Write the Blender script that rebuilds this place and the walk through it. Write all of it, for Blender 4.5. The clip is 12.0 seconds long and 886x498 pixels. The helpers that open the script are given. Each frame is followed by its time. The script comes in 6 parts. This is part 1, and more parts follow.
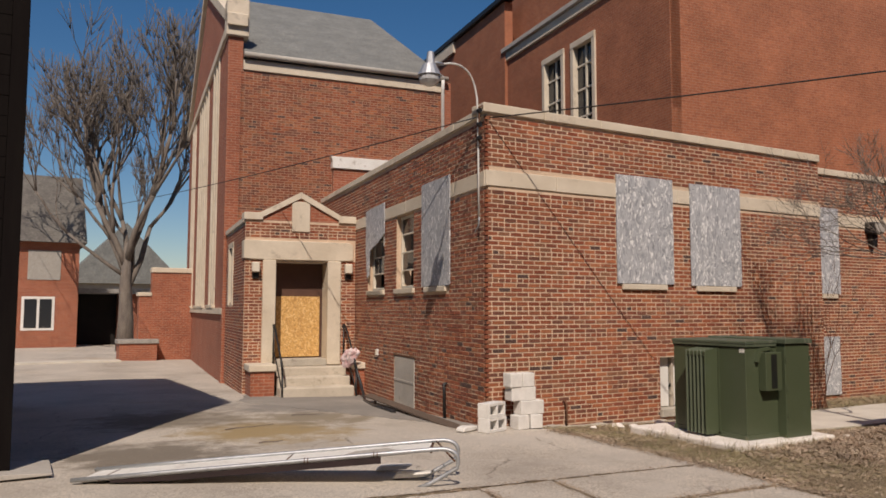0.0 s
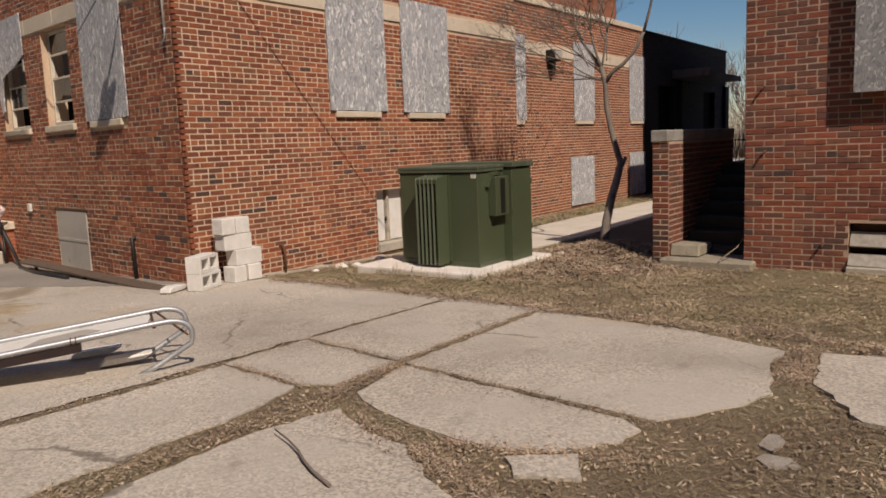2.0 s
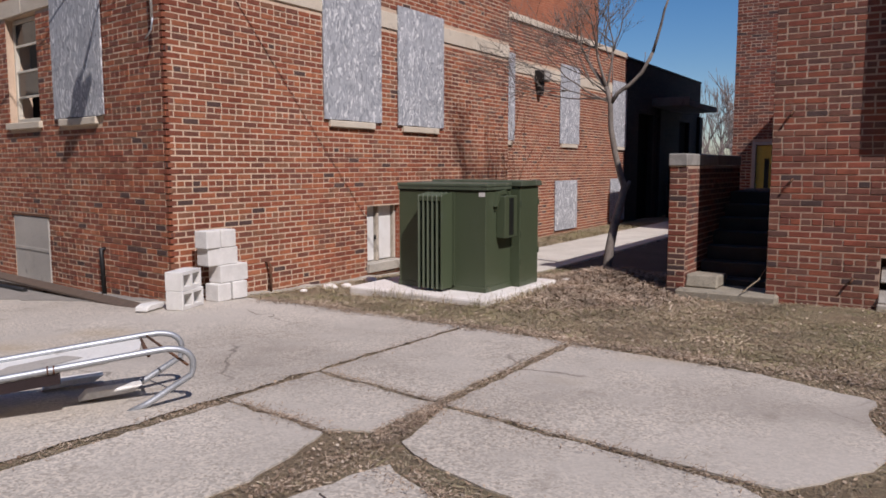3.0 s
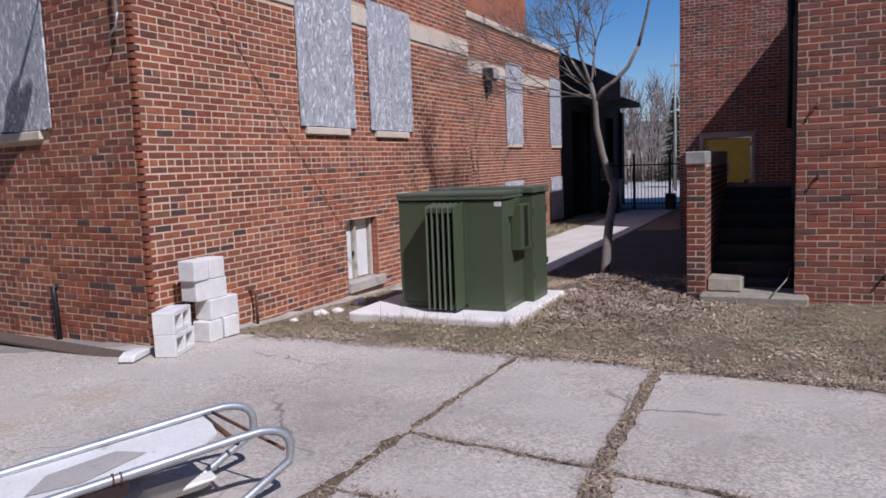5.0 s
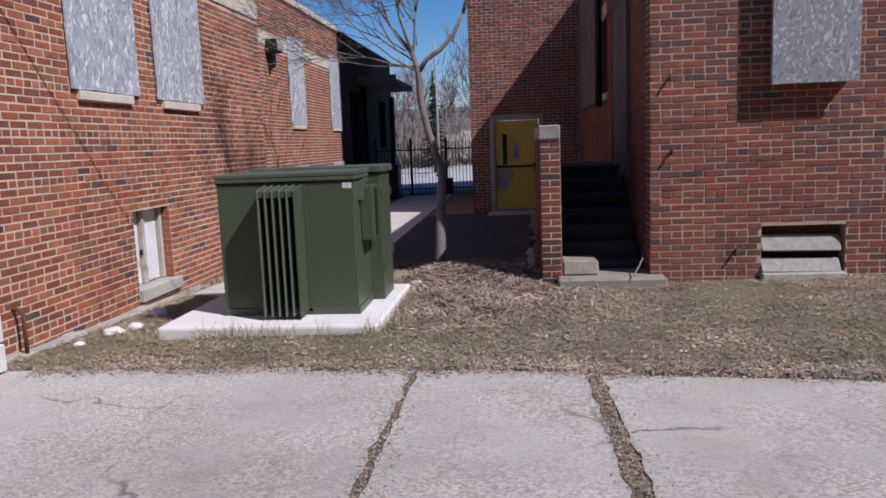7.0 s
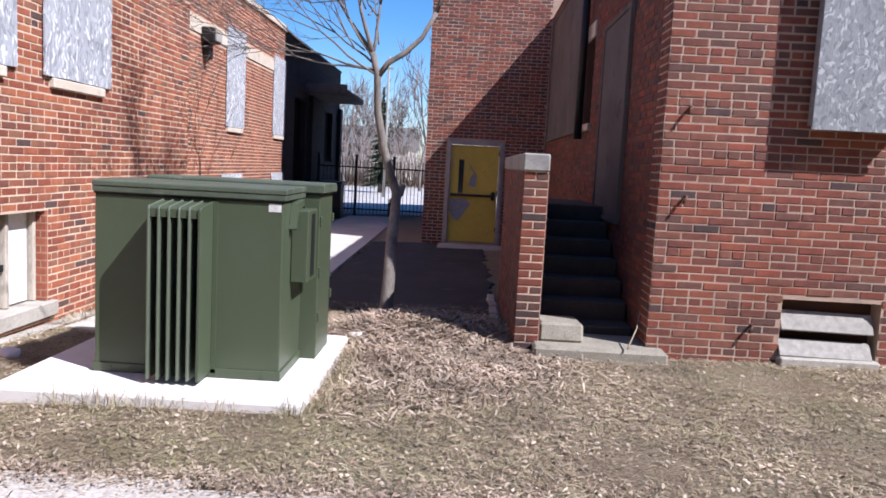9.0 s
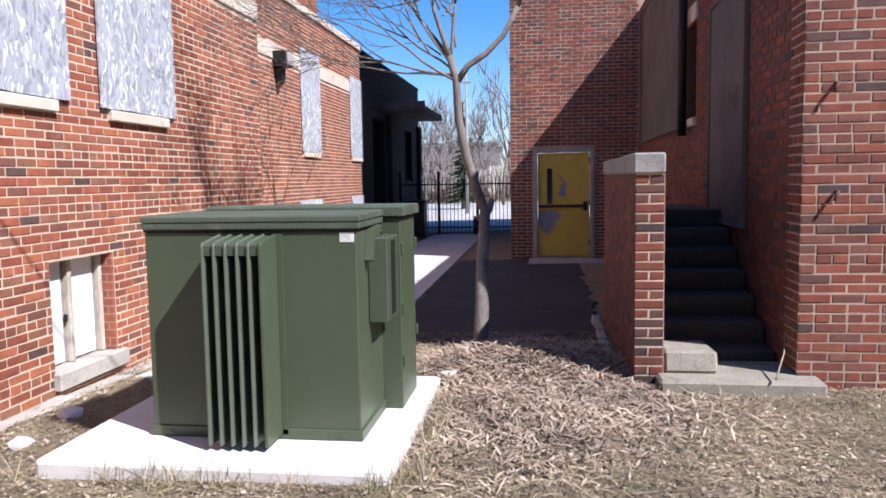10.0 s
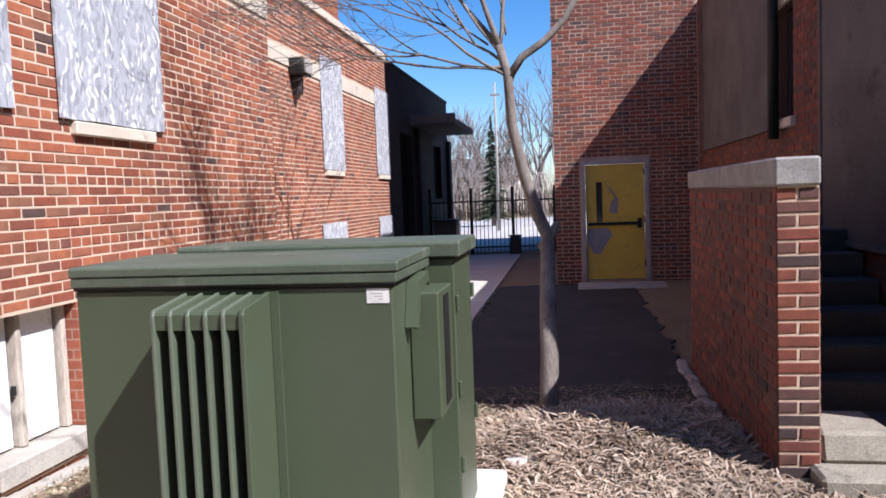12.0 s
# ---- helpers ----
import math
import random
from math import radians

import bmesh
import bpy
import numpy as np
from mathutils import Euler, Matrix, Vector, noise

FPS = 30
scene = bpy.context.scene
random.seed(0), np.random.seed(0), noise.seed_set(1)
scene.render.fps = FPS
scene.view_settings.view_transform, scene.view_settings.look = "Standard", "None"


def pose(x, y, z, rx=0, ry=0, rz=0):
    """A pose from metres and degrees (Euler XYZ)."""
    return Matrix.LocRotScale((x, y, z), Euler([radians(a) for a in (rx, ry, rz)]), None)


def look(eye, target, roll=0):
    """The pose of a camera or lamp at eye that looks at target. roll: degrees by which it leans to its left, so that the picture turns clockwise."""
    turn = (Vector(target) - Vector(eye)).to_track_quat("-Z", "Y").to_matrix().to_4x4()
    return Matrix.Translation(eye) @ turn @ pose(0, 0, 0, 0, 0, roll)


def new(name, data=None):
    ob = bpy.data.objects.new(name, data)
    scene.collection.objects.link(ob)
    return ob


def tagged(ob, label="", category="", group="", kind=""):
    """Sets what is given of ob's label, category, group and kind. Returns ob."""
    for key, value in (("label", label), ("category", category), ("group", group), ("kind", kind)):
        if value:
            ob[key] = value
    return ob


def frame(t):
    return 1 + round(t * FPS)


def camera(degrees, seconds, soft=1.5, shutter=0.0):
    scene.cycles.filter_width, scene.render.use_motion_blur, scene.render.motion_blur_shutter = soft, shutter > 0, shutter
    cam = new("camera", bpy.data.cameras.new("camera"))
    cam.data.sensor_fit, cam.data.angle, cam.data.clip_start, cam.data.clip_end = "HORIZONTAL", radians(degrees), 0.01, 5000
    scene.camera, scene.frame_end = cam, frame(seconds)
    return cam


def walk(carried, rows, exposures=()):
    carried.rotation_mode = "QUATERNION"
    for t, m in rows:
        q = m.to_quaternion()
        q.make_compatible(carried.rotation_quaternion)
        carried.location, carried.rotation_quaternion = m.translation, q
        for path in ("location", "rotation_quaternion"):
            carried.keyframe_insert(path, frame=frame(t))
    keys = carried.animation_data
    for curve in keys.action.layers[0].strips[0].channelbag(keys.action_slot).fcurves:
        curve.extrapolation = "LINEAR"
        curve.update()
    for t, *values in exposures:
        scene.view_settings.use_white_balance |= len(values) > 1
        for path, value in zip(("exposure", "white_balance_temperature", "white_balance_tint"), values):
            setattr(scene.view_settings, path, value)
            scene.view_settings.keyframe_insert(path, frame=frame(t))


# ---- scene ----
cam = camera(60.4, 12.0, 1.7)
PATH = [
    (0, (-0.173, 0.017, 1.646), (0.803, 1.756, 1.803), 0.1),
    (0.5, (-0.093, 0.423, 1.59), (1.045, 2.067, 1.559), 0.4),
    (1, (0.032, 0.76, 1.535), (1.326, 2.273, 1.34), 0.7),
    (1.5, (0.199, 1.178, 1.493), (1.654, 2.529, 1.253), -1.5),
    (2, (0.226, 1.534, 1.517), (1.825, 2.704, 1.245), -2.3),
    (2.5, (0.343, 1.959, 1.456), (2.034, 2.983, 1.154), -1.1),
    (3, (0.466, 2.396, 1.446), (2.138, 3.471, 1.228), 0.0),
    (4.8, (0.595, 3.759, 1.543), (2.372, 4.653, 1.336), -3.6),
    (5, (0.611, 3.901, 1.544), (2.413, 4.74, 1.323), -2.1),
    (5.5, (0.787, 4.281, 1.484), (2.654, 4.924, 1.17), -4.8),
    (6, (0.92, 4.628, 1.468), (2.804, 5.198, 1.118), 1.7),
    (6.5, (1.094, 4.937, 1.478), (3.055, 5.178, 1.166), 0.7),
    (7, (1.551, 5.183, 1.435), (3.521, 5.395, 1.162), -2.2),
    (7.5, (1.915, 5.388, 1.448), (3.885, 5.6, 1.177), 0.3),
    (7.7, (2.053, 5.455, 1.469), (4.03, 5.617, 1.219), -0.0),
    (9.3, (3.381, 5.51, 1.435), (5.37, 5.544, 1.225), 3.1),
    (9.5, (3.527, 5.548, 1.441), (5.517, 5.547, 1.24), 0.4),
    (10, (3.973, 5.61, 1.419), (5.946, 5.881, 1.238), -0.9),
    (10.5, (4.333, 5.727, 1.423), (6.291, 6.114, 1.29), 0.9),
    (11, (4.667, 5.896, 1.457), (6.64, 6.195, 1.332), -0.8),
    (11.5, (5.076, 5.976, 1.441), (7.042, 6.323, 1.307), -2.7),
    (12, (5.395, 6.0, 1.453), (7.362, 6.34, 1.316), -2.2),
]
EXPO = [(0.0, -0.34, 7250, 18), (0.7, -0.36, 7700, 17), (1.5, -0.37, 7900, 17), (2.5, -0.35, 6700, 20), (3.2, -0.2, 6050, 20), (5.0, -0.16, 5600, 22), (6.5, -0.25, 5650, 21), (7.5, 0.13, 5600, 21), (9.5, 0.77, 5600, 18), (12.0, 0.76, 5720, 19)]
walk(cam, [(t, look(eye, target, roll)) for t, eye, target, roll in PATH], EXPO)

# ---- light: clear late-winter sky, sun low over the shoulder ----
SUN_WAY = Vector((0.58, 1.0, -1.256)).normalized()
world = bpy.data.worlds.new("sky")
scene.world = world
world.use_nodes = True
wn = world.node_tree
sky = wn.nodes.new("ShaderNodeTexSky")
sky.sky_type, sky.sun_disc = "NISHITA", False
sky.sun_elevation, sky.sun_rotation = radians(47.4), radians(210.1)
sky.altitude, sky.air_density, sky.dust_density, sky.ozone_density = 200, 1.0, 0.4, 3.0
deep = wn.nodes.new("ShaderNodeHueSaturation")
deep.inputs["Saturation"].default_value = 1.33
wn.links.new(sky.outputs["Color"], deep.inputs["Color"])
wn.links.new(deep.outputs["Color"], wn.nodes["Background"].inputs["Color"])
wn.nodes["Background"].inputs["Strength"].default_value = 0.092
sun = new("sun", bpy.data.lights.new("sun", "SUN"))
sun.data.energy, sun.data.angle, sun.data.color = 5.0, radians(0.53), (1.0, 0.95, 0.87)
sun.rotation_mode = "QUATERNION"
sun.rotation_quaternion = SUN_WAY.to_track_quat("-Z", "Y")


# ---- materials ----
class Net:
    """A small builder of node materials."""

    def __init__(self, name):
        self.m = bpy.data.materials.new(name)
        self.m.use_nodes = True
        self.t = self.m.node_tree
        self.p = self.t.nodes["Principled BSDF"]
        self.pos = self.t.nodes.new("ShaderNodeNewGeometry").outputs["Position"]

    def n(self, kind, **put):
        node = self.t.nodes.new(kind)
        for k, v in put.items():
            node.inputs[k.replace("_", " ")].default_value = v
        return node

    def join(self, a, b):
        self.t.links.new(a, b)

    def stretch(self, v, scale, turn=(0, 0, 0)):
        node = self.n("ShaderNodeMapping", Scale=scale, Rotation=turn)
        self.join(v, node.inputs["Vector"])
        return node.outputs["Vector"]

    def noise(self, v, scale, detail=4.0, rough=0.55):
        node = self.n("ShaderNodeTexNoise", Scale=scale, Detail=detail, Roughness=rough)
        self.join(v, node.inputs["Vector"])
        return node.outputs["Fac"]

    def ramp(self, fac, stops, mode="LINEAR"):
        node = self.t.nodes.new("ShaderNodeValToRGB")
        r = node.color_ramp
        r.interpolation = mode
        while len(r.elements) < len(stops):
            r.elements.new(0.5)
        for e, (at, c) in zip(r.elements, stops):
            e.position, e.color = at, (*c, 1) if len(c) == 3 else c
        self.join(fac, node.inputs["Fac"])
        return node.outputs["Color"]

    def mix(self, fac, a, b, mode="MIX"):
        node = self.t.nodes.new("ShaderNodeMix")
        node.data_type, node.blend_type = "RGBA", mode
        for sock, v in ((node.inputs[0], fac), (node.inputs[6], a), (node.inputs[7], b)):
            if isinstance(v, (int, float)):
                sock.default_value = v
            elif isinstance(v, tuple):
                sock.default_value = (*v, 1)
            else:
                self.join(v, sock)
        return node.outputs[2]

    def math(self, op, a, b=0.0):
        node = self.t.nodes.new("ShaderNodeMath")
        node.operation = op
        for sock, v in zip(node.inputs, (a, b)):
            if isinstance(v, (int, float)):
                sock.default_value = v
            else:
                self.join(v, sock)
        return node.outputs[0]

    def bump(self, h, strength=0.3, dist=0.01):
        node = self.n("ShaderNodeBump", Strength=strength, Distance=dist)
        self.join(h, node.inputs["Height"])
        self.join(node.outputs["Normal"], self.p.inputs["Normal"])

    def out(self, colour, rough=0.8, metal=0.0):
        if isinstance(colour, tuple):
            self.p.inputs["Base Color"].default_value = (*colour, 1)
        else:
            self.join(colour, self.p.inputs["Base Color"])
        self.p.inputs["Roughness"].default_value = rough
        self.p.inputs["Metallic"].default_value = metal
        return self.m


def surface(name, c1, c2, scale=3.0, rough=0.8, metal=0.0, fine=90.0, grain=0.25, bump=0.25, dist=0.006, stretch=(1, 1, 1), dark=None):
    """Two colours in broad patches, a fine grain over them, and relief."""
    n = Net(name)
    v = n.stretch(n.pos, stretch)
    base = n.ramp(n.noise(v, scale, 6.0, 0.6), [(0.33, c1), (0.67, c2)])
    f = n.noise(v, fine, 3.0)
    base = n.mix(1.0, base, n.ramp(f, [(0.25, (1 - grain,) * 3), (0.75, (1 + grain,) * 3)]), "MULTIPLY")
    if dark:
        spots = n.ramp(n.noise(v, scale * 2.3, 5.0, 0.7), [(0.58, (0, 0, 0)), (0.72, (1, 1, 1))])
        base = n.mix(spots, base, dark)
    n.bump(f, bump, dist)
    return n.out(base, rough, metal)


def brick_material(name, stops):
    n = Net(name)
    a = n.t.nodes.new("ShaderNodeObjectInfo").outputs["Random"]
    b = n.t.nodes.new("ShaderNodeNewGeometry").outputs["Random Per Island"]
    r = n.math("FRACT", n.math("ADD", a, b))
    base = n.ramp(r, stops, "CONSTANT")
    blotch = n.noise(n.pos, 9.0, 5.0, 0.65)
    base = n.mix(1.0, base, n.ramp(blotch, [(0.3, (0.78,) * 3), (0.7, (1.2,) * 3)]), "MULTIPLY")
    f = n.noise(n.pos, 160.0, 3.0)
    base = n.mix(1.0, base, n.ramp(f, [(0.3, (0.82,) * 3), (0.7, (1.15,) * 3)]), "MULTIPLY")
    soot = n.ramp(n.noise(n.stretch(n.pos, (1, 1, 0.6)), 0.7, 6.0, 0.7), [(0.35, (0.74,) * 3), (0.6, (1.06,) * 3)])
    base = n.mix(1.0, base, soot, "MULTIPLY")
    lime = n.ramp(n.noise(n.pos, 2.2, 6.0, 0.7), [(0.62, (0, 0, 0)), (0.8, (0.3, 0.3, 0.3))])
    base = n.mix(lime, base, (0.5, 0.4, 0.33))
    n.bump(f, 0.35, 0.004)
    return n.out(base, 0.88)


RED = [(0.0, (0.25, 0.068, 0.033)), (0.16, (0.31, 0.092, 0.043)), (0.34, (0.36, 0.118, 0.052)), (0.5, (0.28, 0.095, 0.048)),
       (0.63, (0.22, 0.066, 0.036)), (0.76, (0.25, 0.105, 0.056)), (0.86, (0.185, 0.068, 0.042)), (0.955, (0.095, 0.052, 0.042)), (0.98, (0.38, 0.14, 0.065))]
PURPLE = [(0.0, (0.22, 0.062, 0.037)), (0.2, (0.18, 0.060, 0.040)), (0.4, (0.25, 0.076, 0.041)), (0.56, (0.155, 0.066, 0.046)),
          (0.7, (0.22, 0.086, 0.054)), (0.82, (0.13, 0.062, 0.048)), (0.94, (0.08, 0.048, 0.043)), (0.97, (0.28, 0.078, 0.045))]
M_BRICK = brick_material("red_brick", RED)
M_BRICK2 = brick_material("plum_brick", PURPLE)


def far_brick(name, c1, c2, mortar):
    """Brickwork too far off to pick apart: courses in the material, along the wall's own x and z."""
    n = Net(name)
    xyz = n.t.nodes.new("ShaderNodeSeparateXYZ")
    n.join(n.t.nodes.new("ShaderNodeTexCoord").outputs["Object"], xyz.inputs[0])
    flat = n.t.nodes.new("ShaderNodeCombineXYZ")
    n.join(n.math("ADD", xyz.outputs[0], xyz.outputs[1]), flat.inputs[0])
    n.join(xyz.outputs[2], flat.inputs[1])
    b = n.n("ShaderNodeTexBrick", Color1=(*c1, 1), Color2=(*c2, 1), Mortar=(*mortar, 1), Scale=1.0, Mortar_Size=0.006, Bias=0.0)
    b.inputs["Brick Width"].default_value, b.inputs["Row Height"].default_value = 0.2133, 0.0677
    n.join(flat.outputs[0], b.inputs["Vector"])
    base = n.mix(1.0, b.outputs["Color"], n.ramp(n.noise(n.pos, 0.9, 6.0, 0.65), [(0.3, (0.8,) * 3), (0.7, (1.15,) * 3)]), "MULTIPLY")
    base = n.mix(1.0, base, n.ramp(n.noise(n.pos, 14.0, 4.0), [(0.3, (0.85,) * 3), (0.7, (1.15,) * 3)]), "MULTIPLY")
    n.bump(b.outputs["Fac"], -0.3, 0.01)
    return n.out(base, 0.9)


M_FAR = far_brick("far_brick", (0.35, 0.105, 0.052), (0.27, 0.078, 0.042), (0.37, 0.22, 0.15))
M_FAR2 = far_brick("far_brick_plain", (0.36, 0.122, 0.058), (0.305, 0.10, 0.050), (0.35, 0.18, 0.11))
M_MORTAR = surface("mortar", (0.68, 0.51, 0.365), (0.54, 0.395, 0.28), 2.0, 0.95, fine=200, grain=0.3, dark=(0.42, 0.31, 0.24))
M_MORTAR2 = surface("mortar_grey", (0.52, 0.37, 0.27), (0.38, 0.26, 0.19), 2.0, 0.95, fine=200, grain=0.3, dark=(0.32, 0.25, 0.2))
# Darkened mortar copy that puts shade into the stair and side walls.
M_MORTAR3 = surface("shade_dark_mortar", (0.16, 0.085, 0.065), (0.11, 0.06, 0.045), 2.0, 0.95, fine=200, grain=0.3)
M_STONE = surface("limestone", (0.66, 0.58, 0.46), (0.55, 0.47, 0.36), 1.6, 0.85, fine=120, grain=0.15, dark=(0.42, 0.36, 0.28))
M_CAP = surface("weathered_cap", (0.36, 0.34, 0.305), (0.25, 0.235, 0.21), 5.0, 0.9, fine=90, grain=0.25, dark=(0.2, 0.19, 0.17))
M_CMU = surface("concrete_block", (0.74, 0.72, 0.68), (0.62, 0.60, 0.56), 7.0, 0.95, fine=160, grain=0.2, bump=0.5)
M_PAD = surface("pad_concrete", (0.78, 0.74, 0.69), (0.68, 0.63, 0.57), 3.0, 0.9, fine=140, grain=0.12)
M_STEP = surface("step_concrete", (0.47, 0.43, 0.36), (0.35, 0.32, 0.27), 3.0, 0.92, fine=110, grain=0.25, dark=(0.2, 0.18, 0.15))


def slab_material():
    n = Net("driveway_concrete")
    base = n.ramp(n.noise(n.pos, 0.55, 6.0, 0.62), [(0.28, (0.31, 0.275, 0.232)), (0.5, (0.43, 0.39, 0.335)), (0.72, (0.50, 0.455, 0.395))])
    stone = n.n("ShaderNodeTexVoronoi", Scale=75.0)
    n.join(n.pos, stone.inputs["Vector"])
    peb = n.ramp(n.math("FRACT", n.math("MULTIPLY", stone.outputs["Color"], 1.0)), [(0.12, (0.72, 0.70, 0.67)), (0.45, (0.97,) * 3), (0.8, (1.36, 1.33, 1.28))])
    worn = n.ramp(n.noise(n.pos, 1.3, 5.0, 0.6), [(0.38, (0.25,) * 3), (0.58, (1, 1, 1))])
    base = n.mix(worn, base, n.mix(1.0, base, peb, "MULTIPLY"))
    stain = n.ramp(n.noise(n.stretch(n.pos, (1, 1.4, 1)), 2.4, 7.0, 0.72), [(0.6, (0, 0, 0)), (0.78, (0.75,) * 3)])
    base = n.mix(stain, base, (0.19, 0.155, 0.115))
    crack = n.t.nodes.new("ShaderNodeTexVoronoi")
    crack.feature = "DISTANCE_TO_EDGE"
    crack.inputs["Scale"].default_value = 0.55
    wob = n.t.nodes.new("ShaderNodeTexNoise")
    wob.inputs["Scale"].default_value, wob.inputs["Detail"].default_value = 2.6, 6.0
    n.join(n.pos, wob.inputs["Vector"])
    bent = n.t.nodes.new("ShaderNodeVectorMath")
    bent.operation = "MULTIPLY_ADD"
    bent.inputs[1].default_value = (0.55, 0.55, 0.0)
    n.join(wob.outputs["Color"], bent.inputs[0])
    n.join(n.pos, bent.inputs[2])
    n.join(bent.outputs[0], crack.inputs["Vector"])
    line = n.ramp(crack.outputs["Distance"], [(0.0, (1, 1, 1)), (0.0035, (0.8,) * 3), (0.008, (0, 0, 0))])
    faint = n.ramp(n.noise(n.pos, 0.7, 3.0), [(0.5, (0, 0, 0)), (0.62, (0.8,) * 3)])
    base = n.mix(n.mix(1.0, line, faint, "MULTIPLY"), base, (0.11, 0.09, 0.07))
    rust = n.ramp(n.noise(n.pos, 0.37, 3.0), [(0.62, (0, 0, 0)), (0.72, (0.5,) * 3)])
    base = n.mix(rust, base, (0.40, 0.29, 0.15))
    def blot(centre, reach, ragged):
        away = n.t.nodes.new("ShaderNodeVectorMath")
        away.operation = "DISTANCE"
        away.inputs[1].default_value = centre
        n.join(n.pos, away.inputs[0])
        d = n.math("ADD", away.outputs["Value"], n.math("MULTIPLY", n.math("SUBTRACT", n.noise(n.pos, 1.9, 7.0, 0.68), 0.5), ragged))
        return n.ramp(n.math("DIVIDE", d, reach), [(0.45, (0.85,) * 3), (1.0, (0, 0, 0))])
    for centre, reach, ragged, tint in (((2.9, 10.3, 0.0), 1.3, 3.2, (0.30, 0.21, 0.085)), ((1.9, 12.2, 0.0), 1.4, 3.0, (0.17, 0.14, 0.10)), ((4.0, 11.6, 0.0), 1.2, 3.4, (0.22, 0.18, 0.12)),
                                        ((4.5, 13.6, 0.0), 1.7, 3.0, (0.20, 0.185, 0.165)), ((5.35, 12.6, 0.0), 0.45, 0.9, (0.62, 0.59, 0.53)), ((1.2, 9.0, 0.0), 1.2, 3.0, (0.15, 0.125, 0.095))):
        base = n.mix(blot(centre, reach, ragged), base, tint)
    n.bump(stone.outputs["Distance"], 0.12, 0.003)
    return n.out(base, 0.92)


M_SLAB = slab_material()
# Darker than the other steps: the stairwell's shade is in this colour.
M_STAIR = surface("shade_dark_stair_concrete", (0.075, 0.064, 0.052), (0.05, 0.043, 0.036), 3.0, 0.95, fine=110, grain=0.3, dark=(0.07, 0.065, 0.055))
M_ENTRY = surface("worn_entry_stone", (0.56, 0.50, 0.41), (0.44, 0.39, 0.315), 2.0, 0.9, fine=110, grain=0.2, dark=(0.3, 0.26, 0.2))
M_WALK = surface("walk_concrete", (0.62, 0.58, 0.5), (0.5, 0.46, 0.39), 1.5, 0.92, fine=90, grain=0.15)


def dirt_material():
    n = Net("bare_ground")
    base = n.ramp(n.noise(n.pos, 1.1, 7.0, 0.65), [(0.3, (0.235, 0.17, 0.105)), (0.5, (0.31, 0.235, 0.145)), (0.68, (0.28, 0.235, 0.14)), (0.8, (0.22, 0.21, 0.10))])
    f = n.noise(n.pos, 45.0, 6.0, 0.7)
    base = n.mix(1.0, base, n.ramp(f, [(0.3, (0.62,) * 3), (0.7, (1.6,) * 3)]), "MULTIPLY")
    clod = n.noise(n.pos, 160.0, 4.0, 0.7)
    base = n.mix(1.0, base, n.ramp(clod, [(0.35, (0.75,) * 3), (0.65, (1.3,) * 3)]), "MULTIPLY")
    n.bump(n.math("ADD", f, n.math("MULTIPLY", clod, 0.6)), 1.0, 0.04)
    return n.out(base, 0.98)


M_DIRT = dirt_material()


def osb_material(name, c1, c2, c3, along=4.0):
    """Pressed strands: long flakes lying all ways, mostly upright."""
    n = Net(name)
    v = n.n("ShaderNodeTexVoronoi", Scale=44.0)
    v.inputs["Randomness"].default_value = 1.0
    warp = n.t.nodes.new("ShaderNodeTexNoise")
    warp.inputs["Scale"].default_value = 5.0
    n.join(n.pos, warp.inputs["Vector"])
    bent = n.t.nodes.new("ShaderNodeVectorMath")
    bent.operation = "MULTIPLY_ADD"
    bent.inputs[1].default_value = (0.22, 0.22, 0.22)
    n.join(warp.outputs["Color"], bent.inputs[0])
    n.join(n.pos, bent.inputs[2])
    n.join(n.stretch(bent.outputs[0], (1, 1, 1 / along)), v.inputs["Vector"])
    sep = n.t.nodes.new("ShaderNodeSeparateColor")
    n.join(v.outputs["Color"], sep.inputs[0])
    base = n.ramp(sep.outputs[0], [(0.0, c1), (0.45, c2), (0.78, c2), (0.9, c3)])
    f = n.noise(n.stretch(n.pos, (1, 1, 0.15)), 120.0, 3.0)
    base = n.mix(1.0, base, n.ramp(f, [(0.3, (0.85,) * 3), (0.7, (1.15,) * 3)]), "MULTIPLY")
    n.bump(sep.outputs[1], 0.5, 0.004)
    return n.out(base, 0.7)


M_OSB = osb_material("weathered_strand_board", (0.25, 0.26, 0.275), (0.42, 0.43, 0.445), (0.72, 0.72, 0.71), 4.5)
M_OSB_GREY = osb_material("dull_strand_board", (0.19, 0.195, 0.20), (0.29, 0.295, 0.30), (0.48, 0.48, 0.475), 2.0)
M_OSB_NEW = osb_material("fresh_strand_board", (0.42, 0.22, 0.07), (0.62, 0.36, 0.12), (0.75, 0.5, 0.22), 1.5)
M_GREEN = surface("green_enamel", (0.060, 0.077, 0.042), (0.069, 0.087, 0.048), 1.2, 0.42, fine=400, grain=0.06, bump=0.04, dist=0.002, dark=(0.072, 0.09, 0.055))
M_GREEN_LID = surface("faded_green_enamel", (0.090, 0.108, 0.072), (0.062, 0.080, 0.050), 3.0, 0.55, fine=60, grain=0.15, bump=0.05, dist=0.002, stretch=(2.2, 0.7, 1), dark=(0.19, 0.19, 0.15))
# Near-black green that paints shade between the fins and into the gaps.
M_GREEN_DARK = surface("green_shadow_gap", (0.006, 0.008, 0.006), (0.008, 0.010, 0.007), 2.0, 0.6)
M_WHITE = surface("white_paint", (0.78, 0.77, 0.73), (0.68, 0.66, 0.61), 3.0, 0.6, fine=60, grain=0.1, dark=(0.45, 0.4, 0.34))
